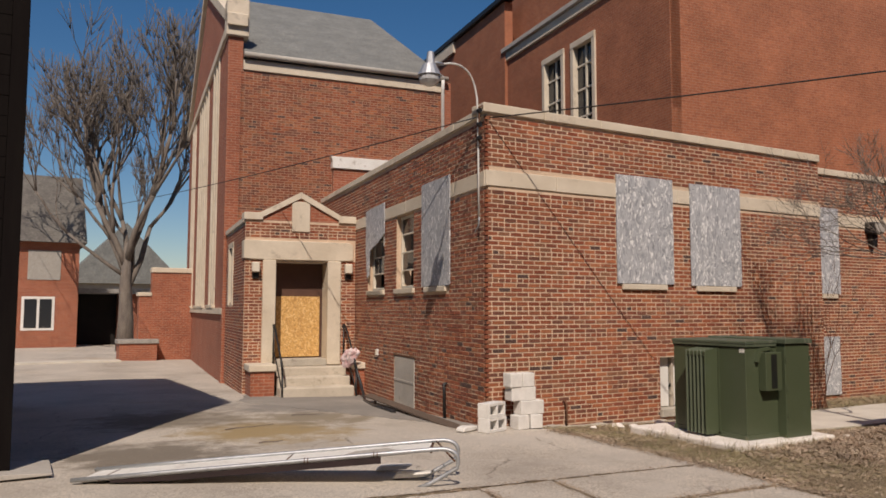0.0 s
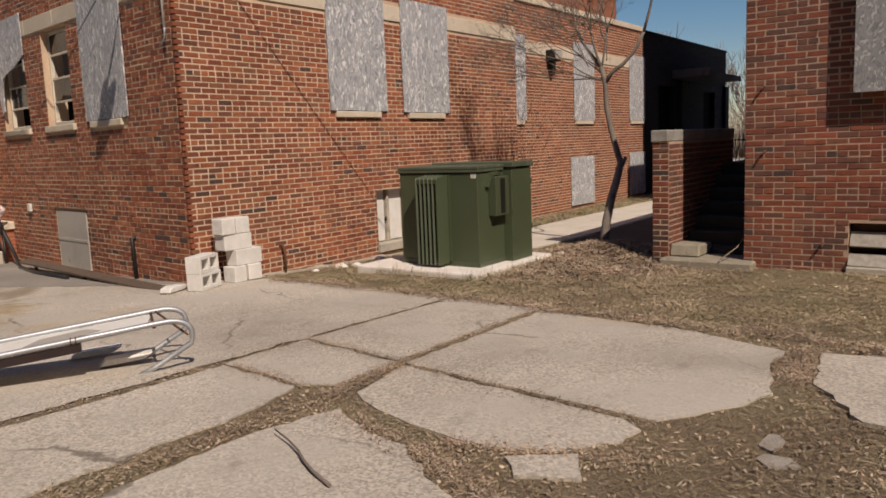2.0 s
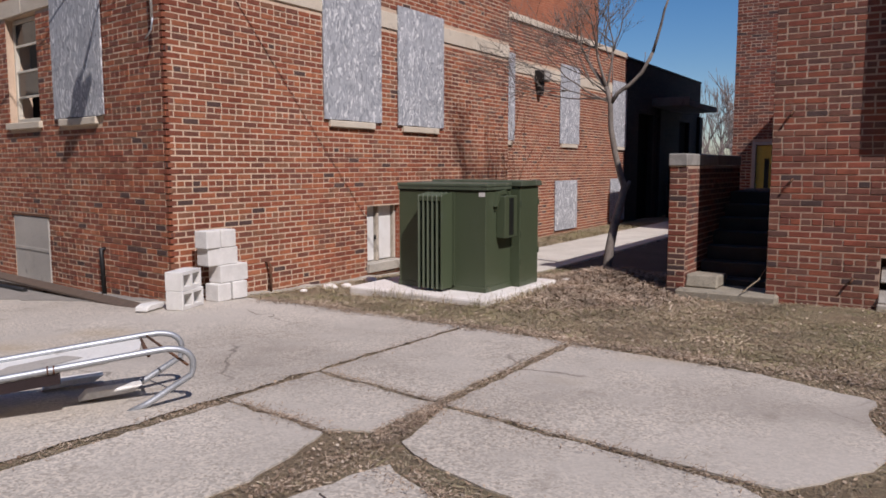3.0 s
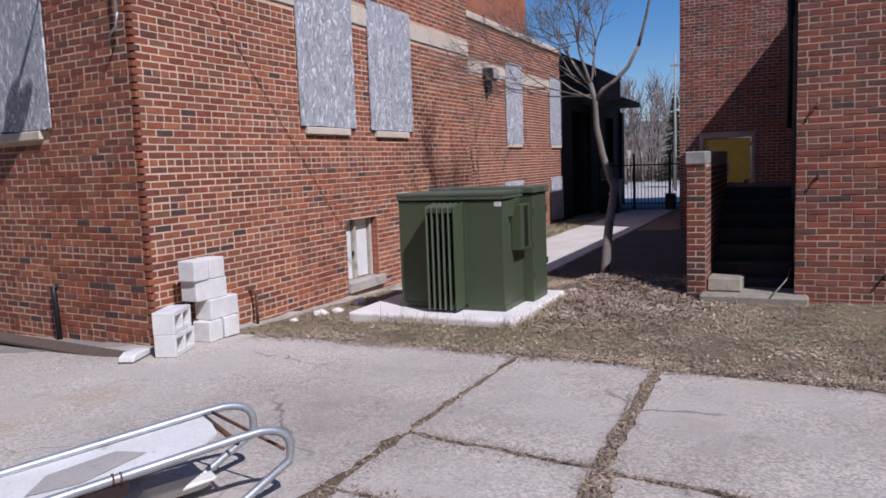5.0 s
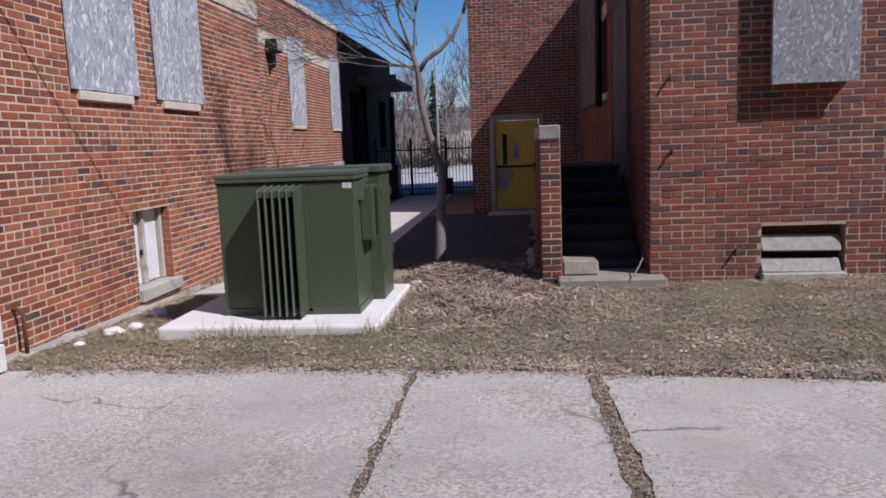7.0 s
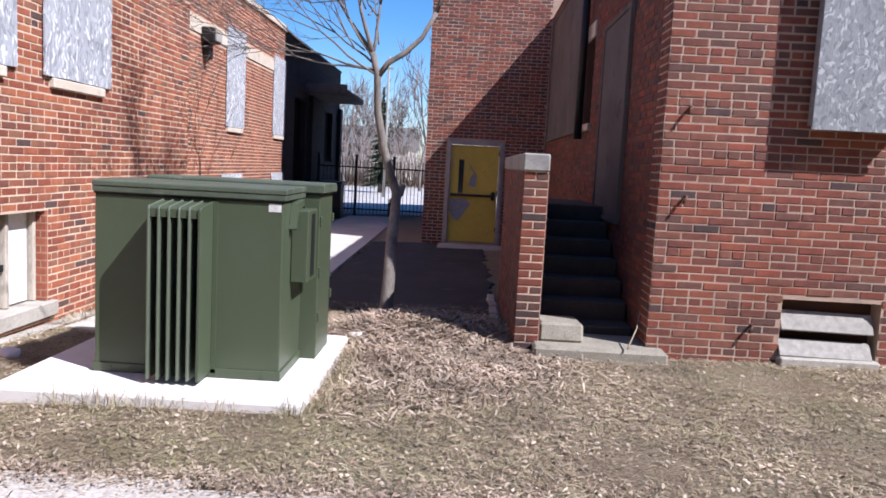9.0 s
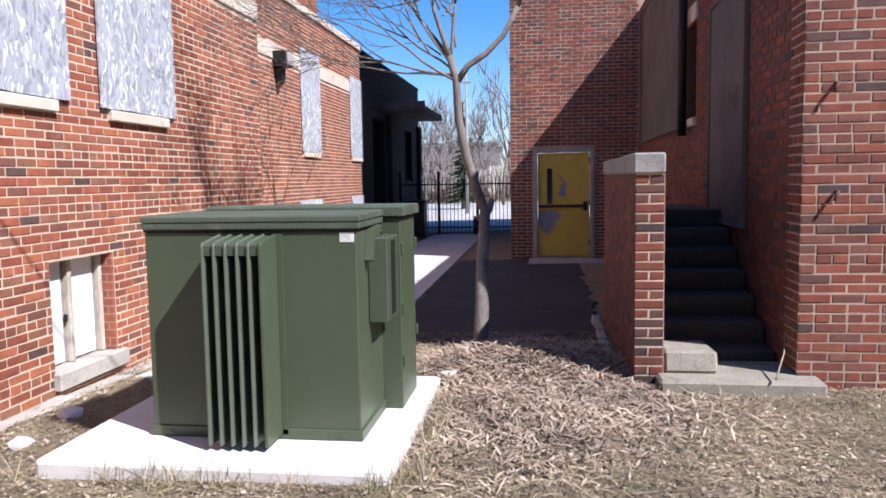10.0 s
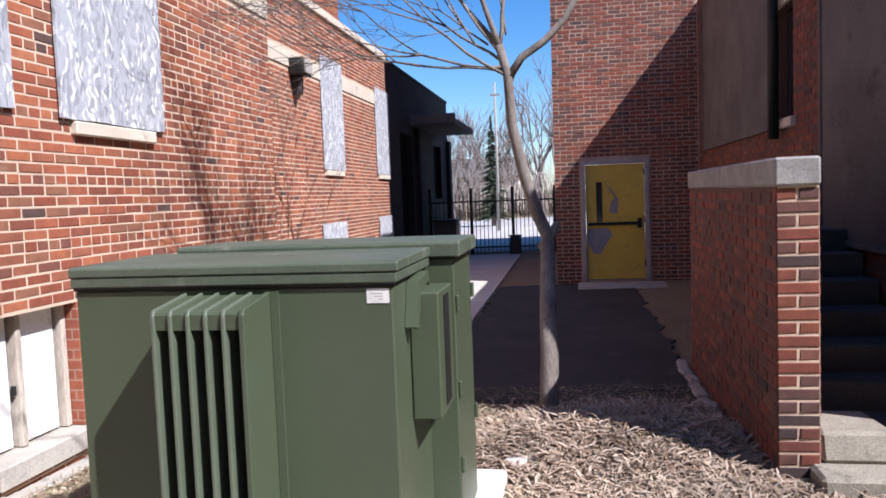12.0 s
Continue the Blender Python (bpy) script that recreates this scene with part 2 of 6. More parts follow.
M_CREAM = surface("cream_paint", (0.72, 0.66, 0.54), (0.62, 0.56, 0.45), 3.0, 0.6, fine=60, grain=0.1, dark=(0.4, 0.35, 0.28))
# Panel grey lowered so that the side wall's shade sits in the colour.
M_SHUTTER = surface("shade_dark_shutter", (0.15, 0.135, 0.12), (0.095, 0.085, 0.075), 1.3, 0.9, fine=60, grain=0.2, dark=(0.055, 0.05, 0.045))
M_PANELGREY = surface("painted_grey_panel", (0.46, 0.43, 0.38), (0.38, 0.35, 0.31), 2.0, 0.7, fine=60, grain=0.12, dark=(0.27, 0.25, 0.22))
M_ZINC = surface("galvanised_tube", (0.50, 0.52, 0.54), (0.40, 0.42, 0.44), 14.0, 0.5, 0.7, fine=120, grain=0.15, bump=0.08)
M_RUST = surface("rusted_steel", (0.16, 0.075, 0.04), (0.10, 0.05, 0.03), 12.0, 0.85, 0.2)
M_IRON = surface("black_iron", (0.014, 0.014, 0.015), (0.022, 0.021, 0.02), 6.0, 0.5, 0.3)
# Near-black standing for unlit rooms and bays, and for the end wall's shade.
M_DARK = surface("near_black_shade", (0.012, 0.011, 0.010), (0.018, 0.016, 0.014), 3.0, 0.9)
# Near-black colour paints shade onto boards the sun would otherwise light.
M_BROWN = surface("shade_black_boards", (0.008, 0.006, 0.006), (0.011, 0.009, 0.008), 2.0, 0.85, stretch=(6, 6, 0.6))
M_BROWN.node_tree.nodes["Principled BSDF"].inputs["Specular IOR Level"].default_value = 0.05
M_DOOR = surface("yellow_door_paint", (0.66, 0.47, 0.07), (0.56, 0.38, 0.06), 2.0, 0.5, fine=50, grain=0.1, dark=(0.42, 0.30, 0.09))
M_SCUFF = surface("scraped_grey_patch", (0.22, 0.21, 0.24), (0.30, 0.29, 0.30), 8.0, 0.7)
M_FRAME = surface("door_frame_paint", (0.42, 0.37, 0.33), (0.33, 0.28, 0.25), 4.0, 0.6, dark=(0.2, 0.15, 0.12))
M_BROWNDOOR = surface("brown_door_panel", (0.10, 0.045, 0.028), (0.08, 0.036, 0.024), 3.0, 0.7)
M_WOOD = surface("weathered_plank", (0.13, 0.09, 0.065), (0.085, 0.062, 0.046), 4.0, 0.85, stretch=(1, 6, 6))
M_GREYWOOD = surface("grey_board", (0.40, 0.38, 0.34), (0.28, 0.26, 0.23), 4.0, 0.85, stretch=(5, 0.6, 5), dark=(0.16, 0.14, 0.12))
M_SLATE = surface("slate_roof", (0.20, 0.205, 0.19), (0.145, 0.15, 0.14), 1.6, 0.8, fine=14, grain=0.3, bump=0.6, dist=0.02, dark=(0.27, 0.265, 0.24))
M_SHINGLE = surface("old_shingles", (0.15, 0.14, 0.12), (0.10, 0.09, 0.08), 1.6, 0.9, fine=10, grain=0.3, dark=(0.22, 0.2, 0.17))
M_BARK = surface("bark", (0.20, 0.17, 0.14), (0.12, 0.10, 0.085), 6.0, 0.95, fine=60, grain=0.3, bump=0.8, dist=0.01, stretch=(1, 1, 0.25))
M_BARK_PALE = surface("pale_bark", (0.24, 0.205, 0.17), (0.12, 0.10, 0.085), 7.0, 0.95, fine=60, grain=0.3, bump=0.7, dist=0.008, stretch=(1, 1, 0.3), dark=(0.1, 0.085, 0.07))
M_TWIG = surface("winter_twigs", (0.22, 0.18, 0.155), (0.15, 0.12, 0.105), 3.0, 0.95)
M_FIR = surface("fir_needles", (0.03, 0.045, 0.022), (0.045, 0.06, 0.03), 3.0, 0.9)
M_LOT = surface("pale_gravel_lot", (0.55, 0.53, 0.50), (0.36, 0.32, 0.28), 0.8, 0.95, fine=20, grain=0.2)
M_BLACKPLASTIC = surface("black_plastic", (0.015, 0.015, 0.016), (0.02, 0.02, 0.021), 4.0, 0.45)
M_BAG = surface("plastic_bag", (0.80, 0.74, 0.74), (0.62, 0.36, 0.36), 9.0, 0.4)
M_LENS = surface("lamp_lens", (0.62, 0.64, 0.66), (0.52, 0.54, 0.56), 9.0, 0.12)


def glass_material():
    n = Net("old_glass")
    n.p.inputs["Specular IOR Level"].default_value = 0.6
    return n.out((0.03, 0.033, 0.036), 0.08)


M_GLASS = glass_material()


def litter_material(name, stops):
    n = Net(name)
    b = n.t.nodes.new("ShaderNodeNewGeometry").outputs["Random Per Island"]
    base = n.ramp(b, stops)
    green = n.ramp(n.noise(n.pos, 0.8, 4.0), [(0.48, (0, 0, 0)), (0.66, (0.55,) * 3)])
    base = n.mix(green, base, (0.19, 0.195, 0.06) if name == "dry_grass" else (0.30, 0.24, 0.17))
    base = n.mix(1.0, base, n.ramp(n.noise(n.pos, 1.7, 6.0, 0.65), [(0.32, (0.45,) * 3), (0.52, (0.95,) * 3), (0.7, (1.3,) * 3)]), "MULTIPLY")
    n.p.inputs["Specular IOR Level"].default_value = 0.25
    return n.out(base, 0.9)


M_STRAW = litter_material("dry_grass", [(0.0, (0.19, 0.14, 0.09)), (0.3, (0.36, 0.28, 0.18)), (0.6, (0.47, 0.38, 0.25)), (0.82, (0.30, 0.27, 0.13)), (1.0, (0.56, 0.47, 0.34))])
M_LEAF = litter_material("dry_leaves", [(0.0, (0.20, 0.13, 0.085)), (0.35, (0.36, 0.26, 0.18)), (0.7, (0.48, 0.37, 0.27)), (1.0, (0.60, 0.49, 0.38))])


# ---- building blocks ----
def mesh_of(name, bm):
    me = bpy.data.meshes.new(name)
    bm.to_mesh(me)
    bm.free()
    return me


def part(name, bm, material, parent, label=""):
    """One mesh object under a thing or a part."""
    ob = new(name, mesh_of(name, bm) if isinstance(bm, bmesh.types.BMesh) else bm)
    if not ob.data.materials:
        ob.data.materials.append(material)
    ob.parent = parent
    return tagged(ob, label)


def thing(name, m, label, category, group="", kind=""):
    ob = new(name)
    ob.empty_display_size = 0.2
    ob.matrix_world = m
    return tagged(ob, label, category, group, kind)


def solid(name, bm, material, m, label, category, group="", kind=""):
    """A thing that is one mesh."""
    ob = new(name, mesh_of(name, bm))
    ob.data.materials.append(material)
    ob.matrix_world = m
    return tagged(ob, label, category, group, kind)


def box(x0, y0, z0, x1, y1, z1, bevel=0.0, bm=None, seg=1):
    b = bmesh.new()
    bmesh.ops.create_cube(b, size=1.0)
    for v in b.verts:
        v.co = ((x0 + x1) / 2 + v.co.x * (x1 - x0), (y0 + y1) / 2 + v.co.y * (y1 - y0), (z0 + z1) / 2 + v.co.z * (z1 - z0))
    if bevel:
        bmesh.ops.bevel(b, geom=b.edges[:], offset=bevel, segments=seg, affect="EDGES", profile=0.5)
    return merged(b, bm)


def merged(b, bm):
    if bm is None:
        return b
    me = bpy.data.meshes.new("part_mesh")
    b.to_mesh(me)
    b.free()
    bm.from_mesh(me)
    bpy.data.meshes.remove(me)
    return bm


def prism(points, y0, y1, bm=None, bevel=0.0):
    """An outline in x and z, from y0 to y1."""
    b = bmesh.new()
    lo = [b.verts.new((x, y0, z)) for x, z in points]
    hi = [b.verts.new((x, y1, z)) for x, z in points]
    b.faces.new(lo)
    b.faces.new(hi[::-1])
    for i in range(len(points)):
        j = (i + 1) % len(points)
        b.faces.new((lo[j], lo[i], hi[i], hi[j]))
    bmesh.ops.recalc_face_normals(b, faces=b.faces[:])
    if bevel:
        bmesh.ops.bevel(b, geom=b.edges[:], offset=bevel, segments=1, affect="EDGES")
    return merged(b, bm)


def tube(points, radius, sides=8, bm=None, ends=None):
    """A round bar along points; ends: the radius at its far end."""
    b = bmesh.new() if bm is None else bm
    pts = [Vector(p) for p in points]
    rings = []
    side = None
    for i, p in enumerate(pts):
        way = (pts[min(i + 1, len(pts) - 1)] - pts[max(i - 1, 0)]).normalized()
        if side is None:
            side = way.orthogonal().normalized()
        side = (side - way * side.dot(way)).normalized()
        up = way.cross(side)
        r = radius if ends is None else radius + (ends - radius) * i / (len(pts) - 1)
        rings.append([b.verts.new(p + r * (math.cos(a) * side + math.sin(a) * up)) for a in (2 * math.pi * k / sides for k in range(sides))])
    for a, c in zip(rings, rings[1:]):
        for k in range(sides):
            f = b.faces.new((a[k], a[(k + 1) % sides], c[(k + 1) % sides], c[k]))
            f.smooth = True
    b.faces.new(rings[0][::-1])
    b.faces.new(rings[-1])
    return b


def bend(p0, p1, p2, steps=8):
    """A smooth bow from p0 over p1 to p2."""
    a, b, c = Vector(p0), Vector(p1), Vector(p2)
    return [(1 - s) ** 2 * a + 2 * s * (1 - s) * b + s * s * c for s in (k / steps for k in range(steps + 1))]


def ground_z(x, y):
    hump = 0.04 * math.exp(-((x - 5.8) ** 2 + (y - 8.9) ** 2) / 1.6)
    hump += 0.13 * math.exp(-((x - 10.05) ** 2) / 0.30 - ((y - 5.95) ** 2) / 0.45)
    return -0.025 * (min(max(x, 2), 11) - 5.5) - 0.02 * (min(max(y, -2), 22) - 5.5) + hump


COURSE = 0.0677


def brick_mesh(length, seed):
    r = random.Random(seed)
    h, d, c = 0.0575, 0.06, 0.004
    j = lambda: r.uniform(-0.0015, 0.0015)
    b = bmesh.new()
    back = [b.verts.new((x, d, z)) for x, z in ((0, 0), (length, 0), (length, h), (0, h))]
    mid = [b.verts.new((x + j(), c + j(), z + j())) for x, z in ((0, 0), (length, 0), (length, h), (0, h))]
    front = [b.verts.new((x + j(), j(), z + j())) for x, z in ((c, c), (length - c, c), (length - c, h - c), (c, h - c))]
    for lo, hi in ((back, mid), (mid, front)):
        for k in range(4):
            b.faces.new((lo[k], lo[(k + 1) % 4], hi[(k + 1) % 4], hi[k]))
    b.faces.new(front)
    me = mesh_of("brick", b)
    return me


def wall_mesh(length, z0, z1, thick, holes, start=0.0):
    """A wall that its openings go through: x along it, y into it, z up."""
    us = sorted({start, length, *[h[0] for h in holes], *[h[1] for h in holes]})
    zs = sorted({z0, z1, *[h[2] for h in holes], *[h[3] for h in holes]})
    us, zs = [u for u in us if start <= u <= length], [z for z in zs if z0 <= z <= z1]
    full = {}
    for i in range(len(us) - 1):
        for k in range(len(zs) - 1):
            u, z = (us[i] + us[i + 1]) / 2, (zs[k] + zs[k + 1]) / 2
            full[i, k] = not any(h[0] < u < h[1] and h[2] < z < h[3] for h in holes)
    b = bmesh.new()

    def quad(*c):
        b.faces.new([b.verts.new(p) for p in c])
    for (i, k), on in full.items():
        if not on:
            continue
        a, c, e, f = us[i], us[i + 1], zs[k], zs[k + 1]
        quad((a, 0, e), (c, 0, e), (c, 0, f), (a, 0, f))
        quad((c, thick, e), (a, thick, e), (a, thick, f), (c, thick, f))
        if not full.get((i - 1, k)):
            quad((a, thick, e), (a, 0, e), (a, 0, f), (a, thick, f))
        if not full.get((i + 1, k)):
            quad((c, 0, e), (c, thick, e), (c, thick, f), (c, 0, f))
        if not full.get((i, k - 1)):
            quad((a, thick, e), (c, thick, e), (c, 0, e), (a, 0, e))
        if not full.get((i, k + 1)):
            quad((a, 0, f), (c, 0, f), (c, thick, f), (a, thick, f))
    bmesh.ops.remove_doubles(b, verts=b.verts[:], dist=0.0002)
    return b


def wall(name, m, length, z0, z1, holes=(), label="", thick=0.3, material=None, start=0.0):
    ob = new(name, mesh_of(name, wall_mesh(length, z0, z1, thick, holes, start)))
    ob.data.materials.append(material or M_MORTAR)
    ob.matrix_world = m
    return tagged(ob, label, "wall", "", "structure")


def bricks_of(length, z0, z1, holes, seed, skew=0.0):
    """Every brick of a common bond, a header course each sixth: its start, end and foot."""
    r = random.Random(seed)
    k = math.ceil(z0 / COURSE)
    while (k + 1) * COURSE <= z1:
        z = k * COURSE
        head = k % 6 == 0
        pitch = 0.1067 if head else 0.2133
        spans = [(0.0, length)]
        for h in holes:
            if h[2] < z + 0.05 and z + 0.01 < h[3]:
                spans = [s for a, b in spans for s in ((a, min(b, h[0])), (max(a, h[1]), b)) if s[1] - s[0] > 0.02]
        off = skew + (k % 2) * pitch / 2 + r.uniform(-0.008, 0.008)
        for a, b in spans:
            i = math.floor((a - off) / pitch)
            while off + i * pitch < b:
                u0, u1 = max(off + i * pitch, a), min(off + i * pitch + pitch - 0.0105, b)
                if u1 - u0 > 0.03:
                    yield u0, u1, z, pitch - 0.0105 - (u1 - u0) < 0.001
                i += 1
        k += 1


def lay_bricks(parent, length, z0, z1, holes=(), near=None, material=None, seed=1, out=0.004, skew=0.0):
    """Bricks proud of their mortar. near: the stretch of wall whose bricks are objects of their own."""
    r = random.Random(seed)
    full = {False: [brick_mesh(0.2028, s) for s in range(4)], True: [brick_mesh(0.0962, 9 + s) for s in range(4)]}
    for ms in full.values():
        for me in ms:
            me.materials.append(material)
    verts, faces, count = [], [], 0
    for u0, u1, z, whole in bricks_of(length, z0, z1, holes, seed, skew):
        y = -out + r.uniform(-0.0025, 0.0025)
        if near and whole and count < 300 and near[0] <= u0 <= near[1] and near[2] <= z <= near[3]:
            ob = new("brick", full[u1 - u0 < 0.15][r.randrange(4)])
            ob.parent = parent
            ob.location = (u0, y, z)
            count += 1
            continue
        i = len(verts)
        a, b, c, d = u0 + r.uniform(0, 0.003), u1 - r.uniform(0, 0.003), z + r.uniform(0, 0.002), z + 0.0575 - r.uniform(0, 0.002)
        e = 0.003
        verts += [(a, 0.05, c), (b, 0.05, c), (b, 0.05, d), (a, 0.05, d), (a + e, y, c + e), (b - e, y, c + e), (b - e, y, d - e), (a + e, y, d - e)]
        faces += [(i + 4, i + 5, i + 6, i + 7), (i, i + 1, i + 5, i + 4), (i + 1, i + 2, i + 6, i + 5), (i + 2, i + 3, i + 7, i + 6), (i + 3, i, i + 4, i + 7)]
    me = bpy.data.meshes.new("brickwork")
    me.from_pydata(verts, [], faces)
    ob = part("brickwork", me, material, parent)
    ob["kind"] = "stuff"
    return ob


def stone_course(name, m, length, z0, z1, y0, y1, piece, label, material=None, holes=(), bevel=0.006):
    """A course of cut stones with open joints."""
    top = thing(name, m, label, "trim", "", "structure")
    n = max(1, round(length / piece))
    for i in range(n):
        a, b = i * length / n + 0.003, (i + 1) * length / n - 0.003
        for h in holes:
            if h[0] < b and a < h[1]:
                if h[0] > a:
                    b = h[0]
                elif h[1] < b:
                    a = h[1]
                else:
                    b = a
        if b - a > 0.03:
            part("stone", box(a, y0, z0 + random.uniform(-0.002, 0.002), b, y1, z1 + random.uniform(-0.002, 0.002), bevel), material or M_STONE, top)
    return top


CH = pose(5.70, 9.22, 0, 0, 0, -7.0)   # the church stands seven degrees off the annex's long wall

# ---- ground ----
def axis(*runs):
    return np.unique(np.concatenate([np.arange(a, b, s) for a, b, s in runs]).round(3))


def sheet(xs, ys, lift=0.0, rough=0.0, keep=None):
    b = bmesh.new()
    grid = {}
    for i, x in enumerate(xs):
        for j, y in enumerate(ys):
            z = ground_z(x, y) + lift + (rough * noise.noise((x * 1.7, y * 1.7, 0)) if rough else 0)
            crumble = 0.06 * noise.noise((x * 5, 1, 2)) - 0.02 if lift and 5.9 < y < 5.95 else 0.0
            grid[i, j] = b.verts.new((x, y + crumble, z))
    for i in range(len(xs) - 1):
        for j in range(len(ys) - 1):
            if keep is None or keep((xs[i] + xs[i + 1]) / 2, (ys[j] + ys[j + 1]) / 2):
                b.faces.new((grid[i, j], grid[i + 1, j], grid[i + 1, j + 1], grid[i, j + 1]))
    bmesh.ops.delete(b, geom=[v for v in b.verts if not v.link_faces], context="VERTS")
    return b


solid("ground", sheet(axis((-1500, -40, 120), (-40, -6, 3), (-6, 14, 0.3), (14, 40, 2), (40, 1600, 120)),
                      axis((-1500, -40, 120), (-40, -4, 3), (-4, 13, 0.3), (13, 50, 2), (50, 1600, 120)), 0.0, 0.014), M_DIRT,
      pose(0, 0, 0), "bare earth and dormant grass running to the horizon", "ground", "", "structure")


def lawn_edge(y):
    """Where the paving gives way to the grass."""
    return 6.3 + 0.1 * min(max(y - 6.0, 0), 1) - 0.13 * max(6.0 - y, 0) + 0.05 * noise.noise((0, y * 2.1, 3)) + 0.02 * noise.noise((0, y * 9, 5))


SLABS = []


def paving(name, outline, label, lift=0.024, thick=0.09, jag=0.018, material=None):
    """A broken piece of paving: its edges crumbled."""
    SLABS.append(outline)
    pts = []
    for (x0, y0), (x1, y1) in zip(outline, outline[1:] + outline[:1]):
        n = max(1, int(math.hypot(x1 - x0, y1 - y0) / 0.09))
        for k in range(n):
            x, y = x0 + (x1 - x0) * k / n, y0 + (y1 - y0) * k / n
            pts.append((x + jag * 2 * noise.noise((x * 7, y * 7, 1)), y + jag * 2 * noise.noise((x * 7, y * 7, 8))))
    b = bmesh.new()
    f = b.faces.new([b.verts.new((x, y, ground_z(x, y) + lift)) for x, y in pts])
    bmesh.ops.recalc_face_normals(b, faces=[f])
    if f.normal.z < 0:
        f.normal_flip()
    grown = bmesh.ops.extrude_face_region(b, geom=[f])
    for v in [g for g in grown["geom"] if isinstance(g, bmesh.types.BMVert)]:
        v.co.z -= thick
    bmesh.ops.recalc_face_normals(b, faces=b.faces[:])
    bmesh.ops.triangulate(b, faces=[g for g in b.faces if len(g.verts) > 4])
    return solid(name, b, material or M_SLAB, pose(0, 0, 0), label, "paving", "", "structure")


solid("driveway", sheet(axis((-30, -2, 1.0), (-2, 6.8, 0.1), (6.8, 9, 0.1)), axis((5.93, 10.4, 0.1), (10.4, 46, 0.6)), 0.024, 0.0,
                        lambda x, y: x < (lawn_edge(y) if y < 9.6 else 8.5)), M_SLAB, pose(0, 0, 0),
      "worn pale concrete driveway, stained and cracked", "driveway", "", "structure")
soil = [(-3.0, 6.02), (-3.0, 2.3), (1.8, 2.0), (3.0, 2.4), (5.9, 2.2), (6.3, 6.02)]
paving("joint_soil", soil, "brown earth and grit filling the joints between slabs", 0.014, 0.05, 0.0, M_DIRT)
SLABS.clear()
SL = "cracked pale concrete slab with exposed aggregate"
paving("pavement_1", [(4.31, 5.86), (4.09, 4.79), (6.12, 4.83), (6.26, 5.88)], SL)
paving("pavement_2", [(3.47, 5.84), (3.36, 4.98), (3.46, 4.76), (4.05, 4.77), (4.27, 5.85)], SL)
paving("pavement_3", [(-3.0, 5.76), (-3.0, 4.80), (2.0, 4.78), (2.9, 4.82), (3.31, 4.96), (3.43, 5.80)], SL)
paving("pavement_4", [(4.06, 4.69), (3.94, 3.94), (3.83, 3.4), (3.75, 2.84), (4.1, 2.60), (4.45, 2.46), (4.8, 2.55), (5.1, 2.62), (5.45, 2.6), (5.82, 3.4), (6.05, 4.74)], SL)
paving("pavement_5", [(3.40, 4.52), (4.01, 4.66), (3.88, 3.94), (3.78, 3.5), (3.69, 3.0), (3.58, 2.86), (3.38, 2.88), (3.18, 3.05), (3.05, 3.28), (3.04, 3.58), (3.12, 3.9), (3.2, 4.2)], SL)
paving("pavement_6", [(-3.0, 4.42), (-3.0, -4.0), (1.0, -4.0), (1.6, 1.6), (2.2, 2.6), (2.54, 3.27), (2.63, 3.45), (2.86, 3.74), (2.9, 4.01), (3.12, 4.4), (2.6, 4.52), (1.2, 4.46)], SL)
paving("pavement_7", [(2.96, 3.24), (3.14, 2.98), (2.92, 2.85), (2.80, 3.1)], "small loose fragment of pale concrete", 0.03)
paving("pavement_8", [(4.75, 2.30), (5.5, 2.40), (5.62, 1.6), (5.4, -2.0), (3.8, -2.0), (4.0, 1.2), (4.2, 2.0)], SL)
M_CHIP = surface("grey_chip", (0.36, 0.33, 0.29), (0.24, 0.21, 0.17), 9.0, 0.95, fine=110, grain=0.35)
for n, rim in enumerate(([(3.86, 2.44), (3.86, 2.30), (3.78, 2.22), (3.66, 2.28), (3.68, 2.38)], [(3.78, 2.75), (3.80, 2.63), (3.72, 2.58), (3.63, 2.66), (3.69, 2.74)], [(3.60, 2.32), (3.61, 2.2), (3.52, 2.15), (3.44, 2.25), (3.50, 2.33)])):
    paving(f"pavement_{9 + n}", rim, "flat grey chip of broken concrete sunk in earth", 0.011, 0.05, 0.03, M_CHIP)
paving("walkway", [(9.7, 8.95), (9.5, 8.45), (9.8, 7.35), (12.6, 7.3), (26.0, 7.4), (26.0, 8.9), (14.0, 8.95)], "pale concrete walk beside the annex", 0.03, 0.08, 0.006, M_WALK)
paving("asphalt_strip", [(3.6, 14.6), (5.6, 9.6), (5.75, 9.5), (6.3, 15.6), (4.2, 16.2)], "dark patched paving before the entrance steps", 0.032, 0.02, 0.06, surface("patched_paving", (0.20, 0.185, 0.165), (0.30, 0.275, 0.24), 0.9, 0.95, fine=100, grain=0.3))
# The court's shade is put into this asphalt's near-black colour.
paving("court_asphalt", [(10.9, 5.06), (18.66, 5.06), (18.66, 7.28), (11.6, 7.26), (11.2, 6.9), (11.1, 6.3)], "asphalt of the court, blackened for its shade, with paler patches", 0.016, 0.05, 0.05, surface("shade_black_asphalt", (0.030, 0.027, 0.025), (0.048, 0.042, 0.037), 1.2, 0.93, fine=140, grain=0.4, dark=(0.085, 0.076, 0.066)))
solid("gravel_lot", sheet(axis((27, 60, 3)), axis((-25, 45, 3)), 0.03), M_LOT, pose(0, 0, 0), "pale gravel lot beyond the iron fence", "lot", "", "structure")

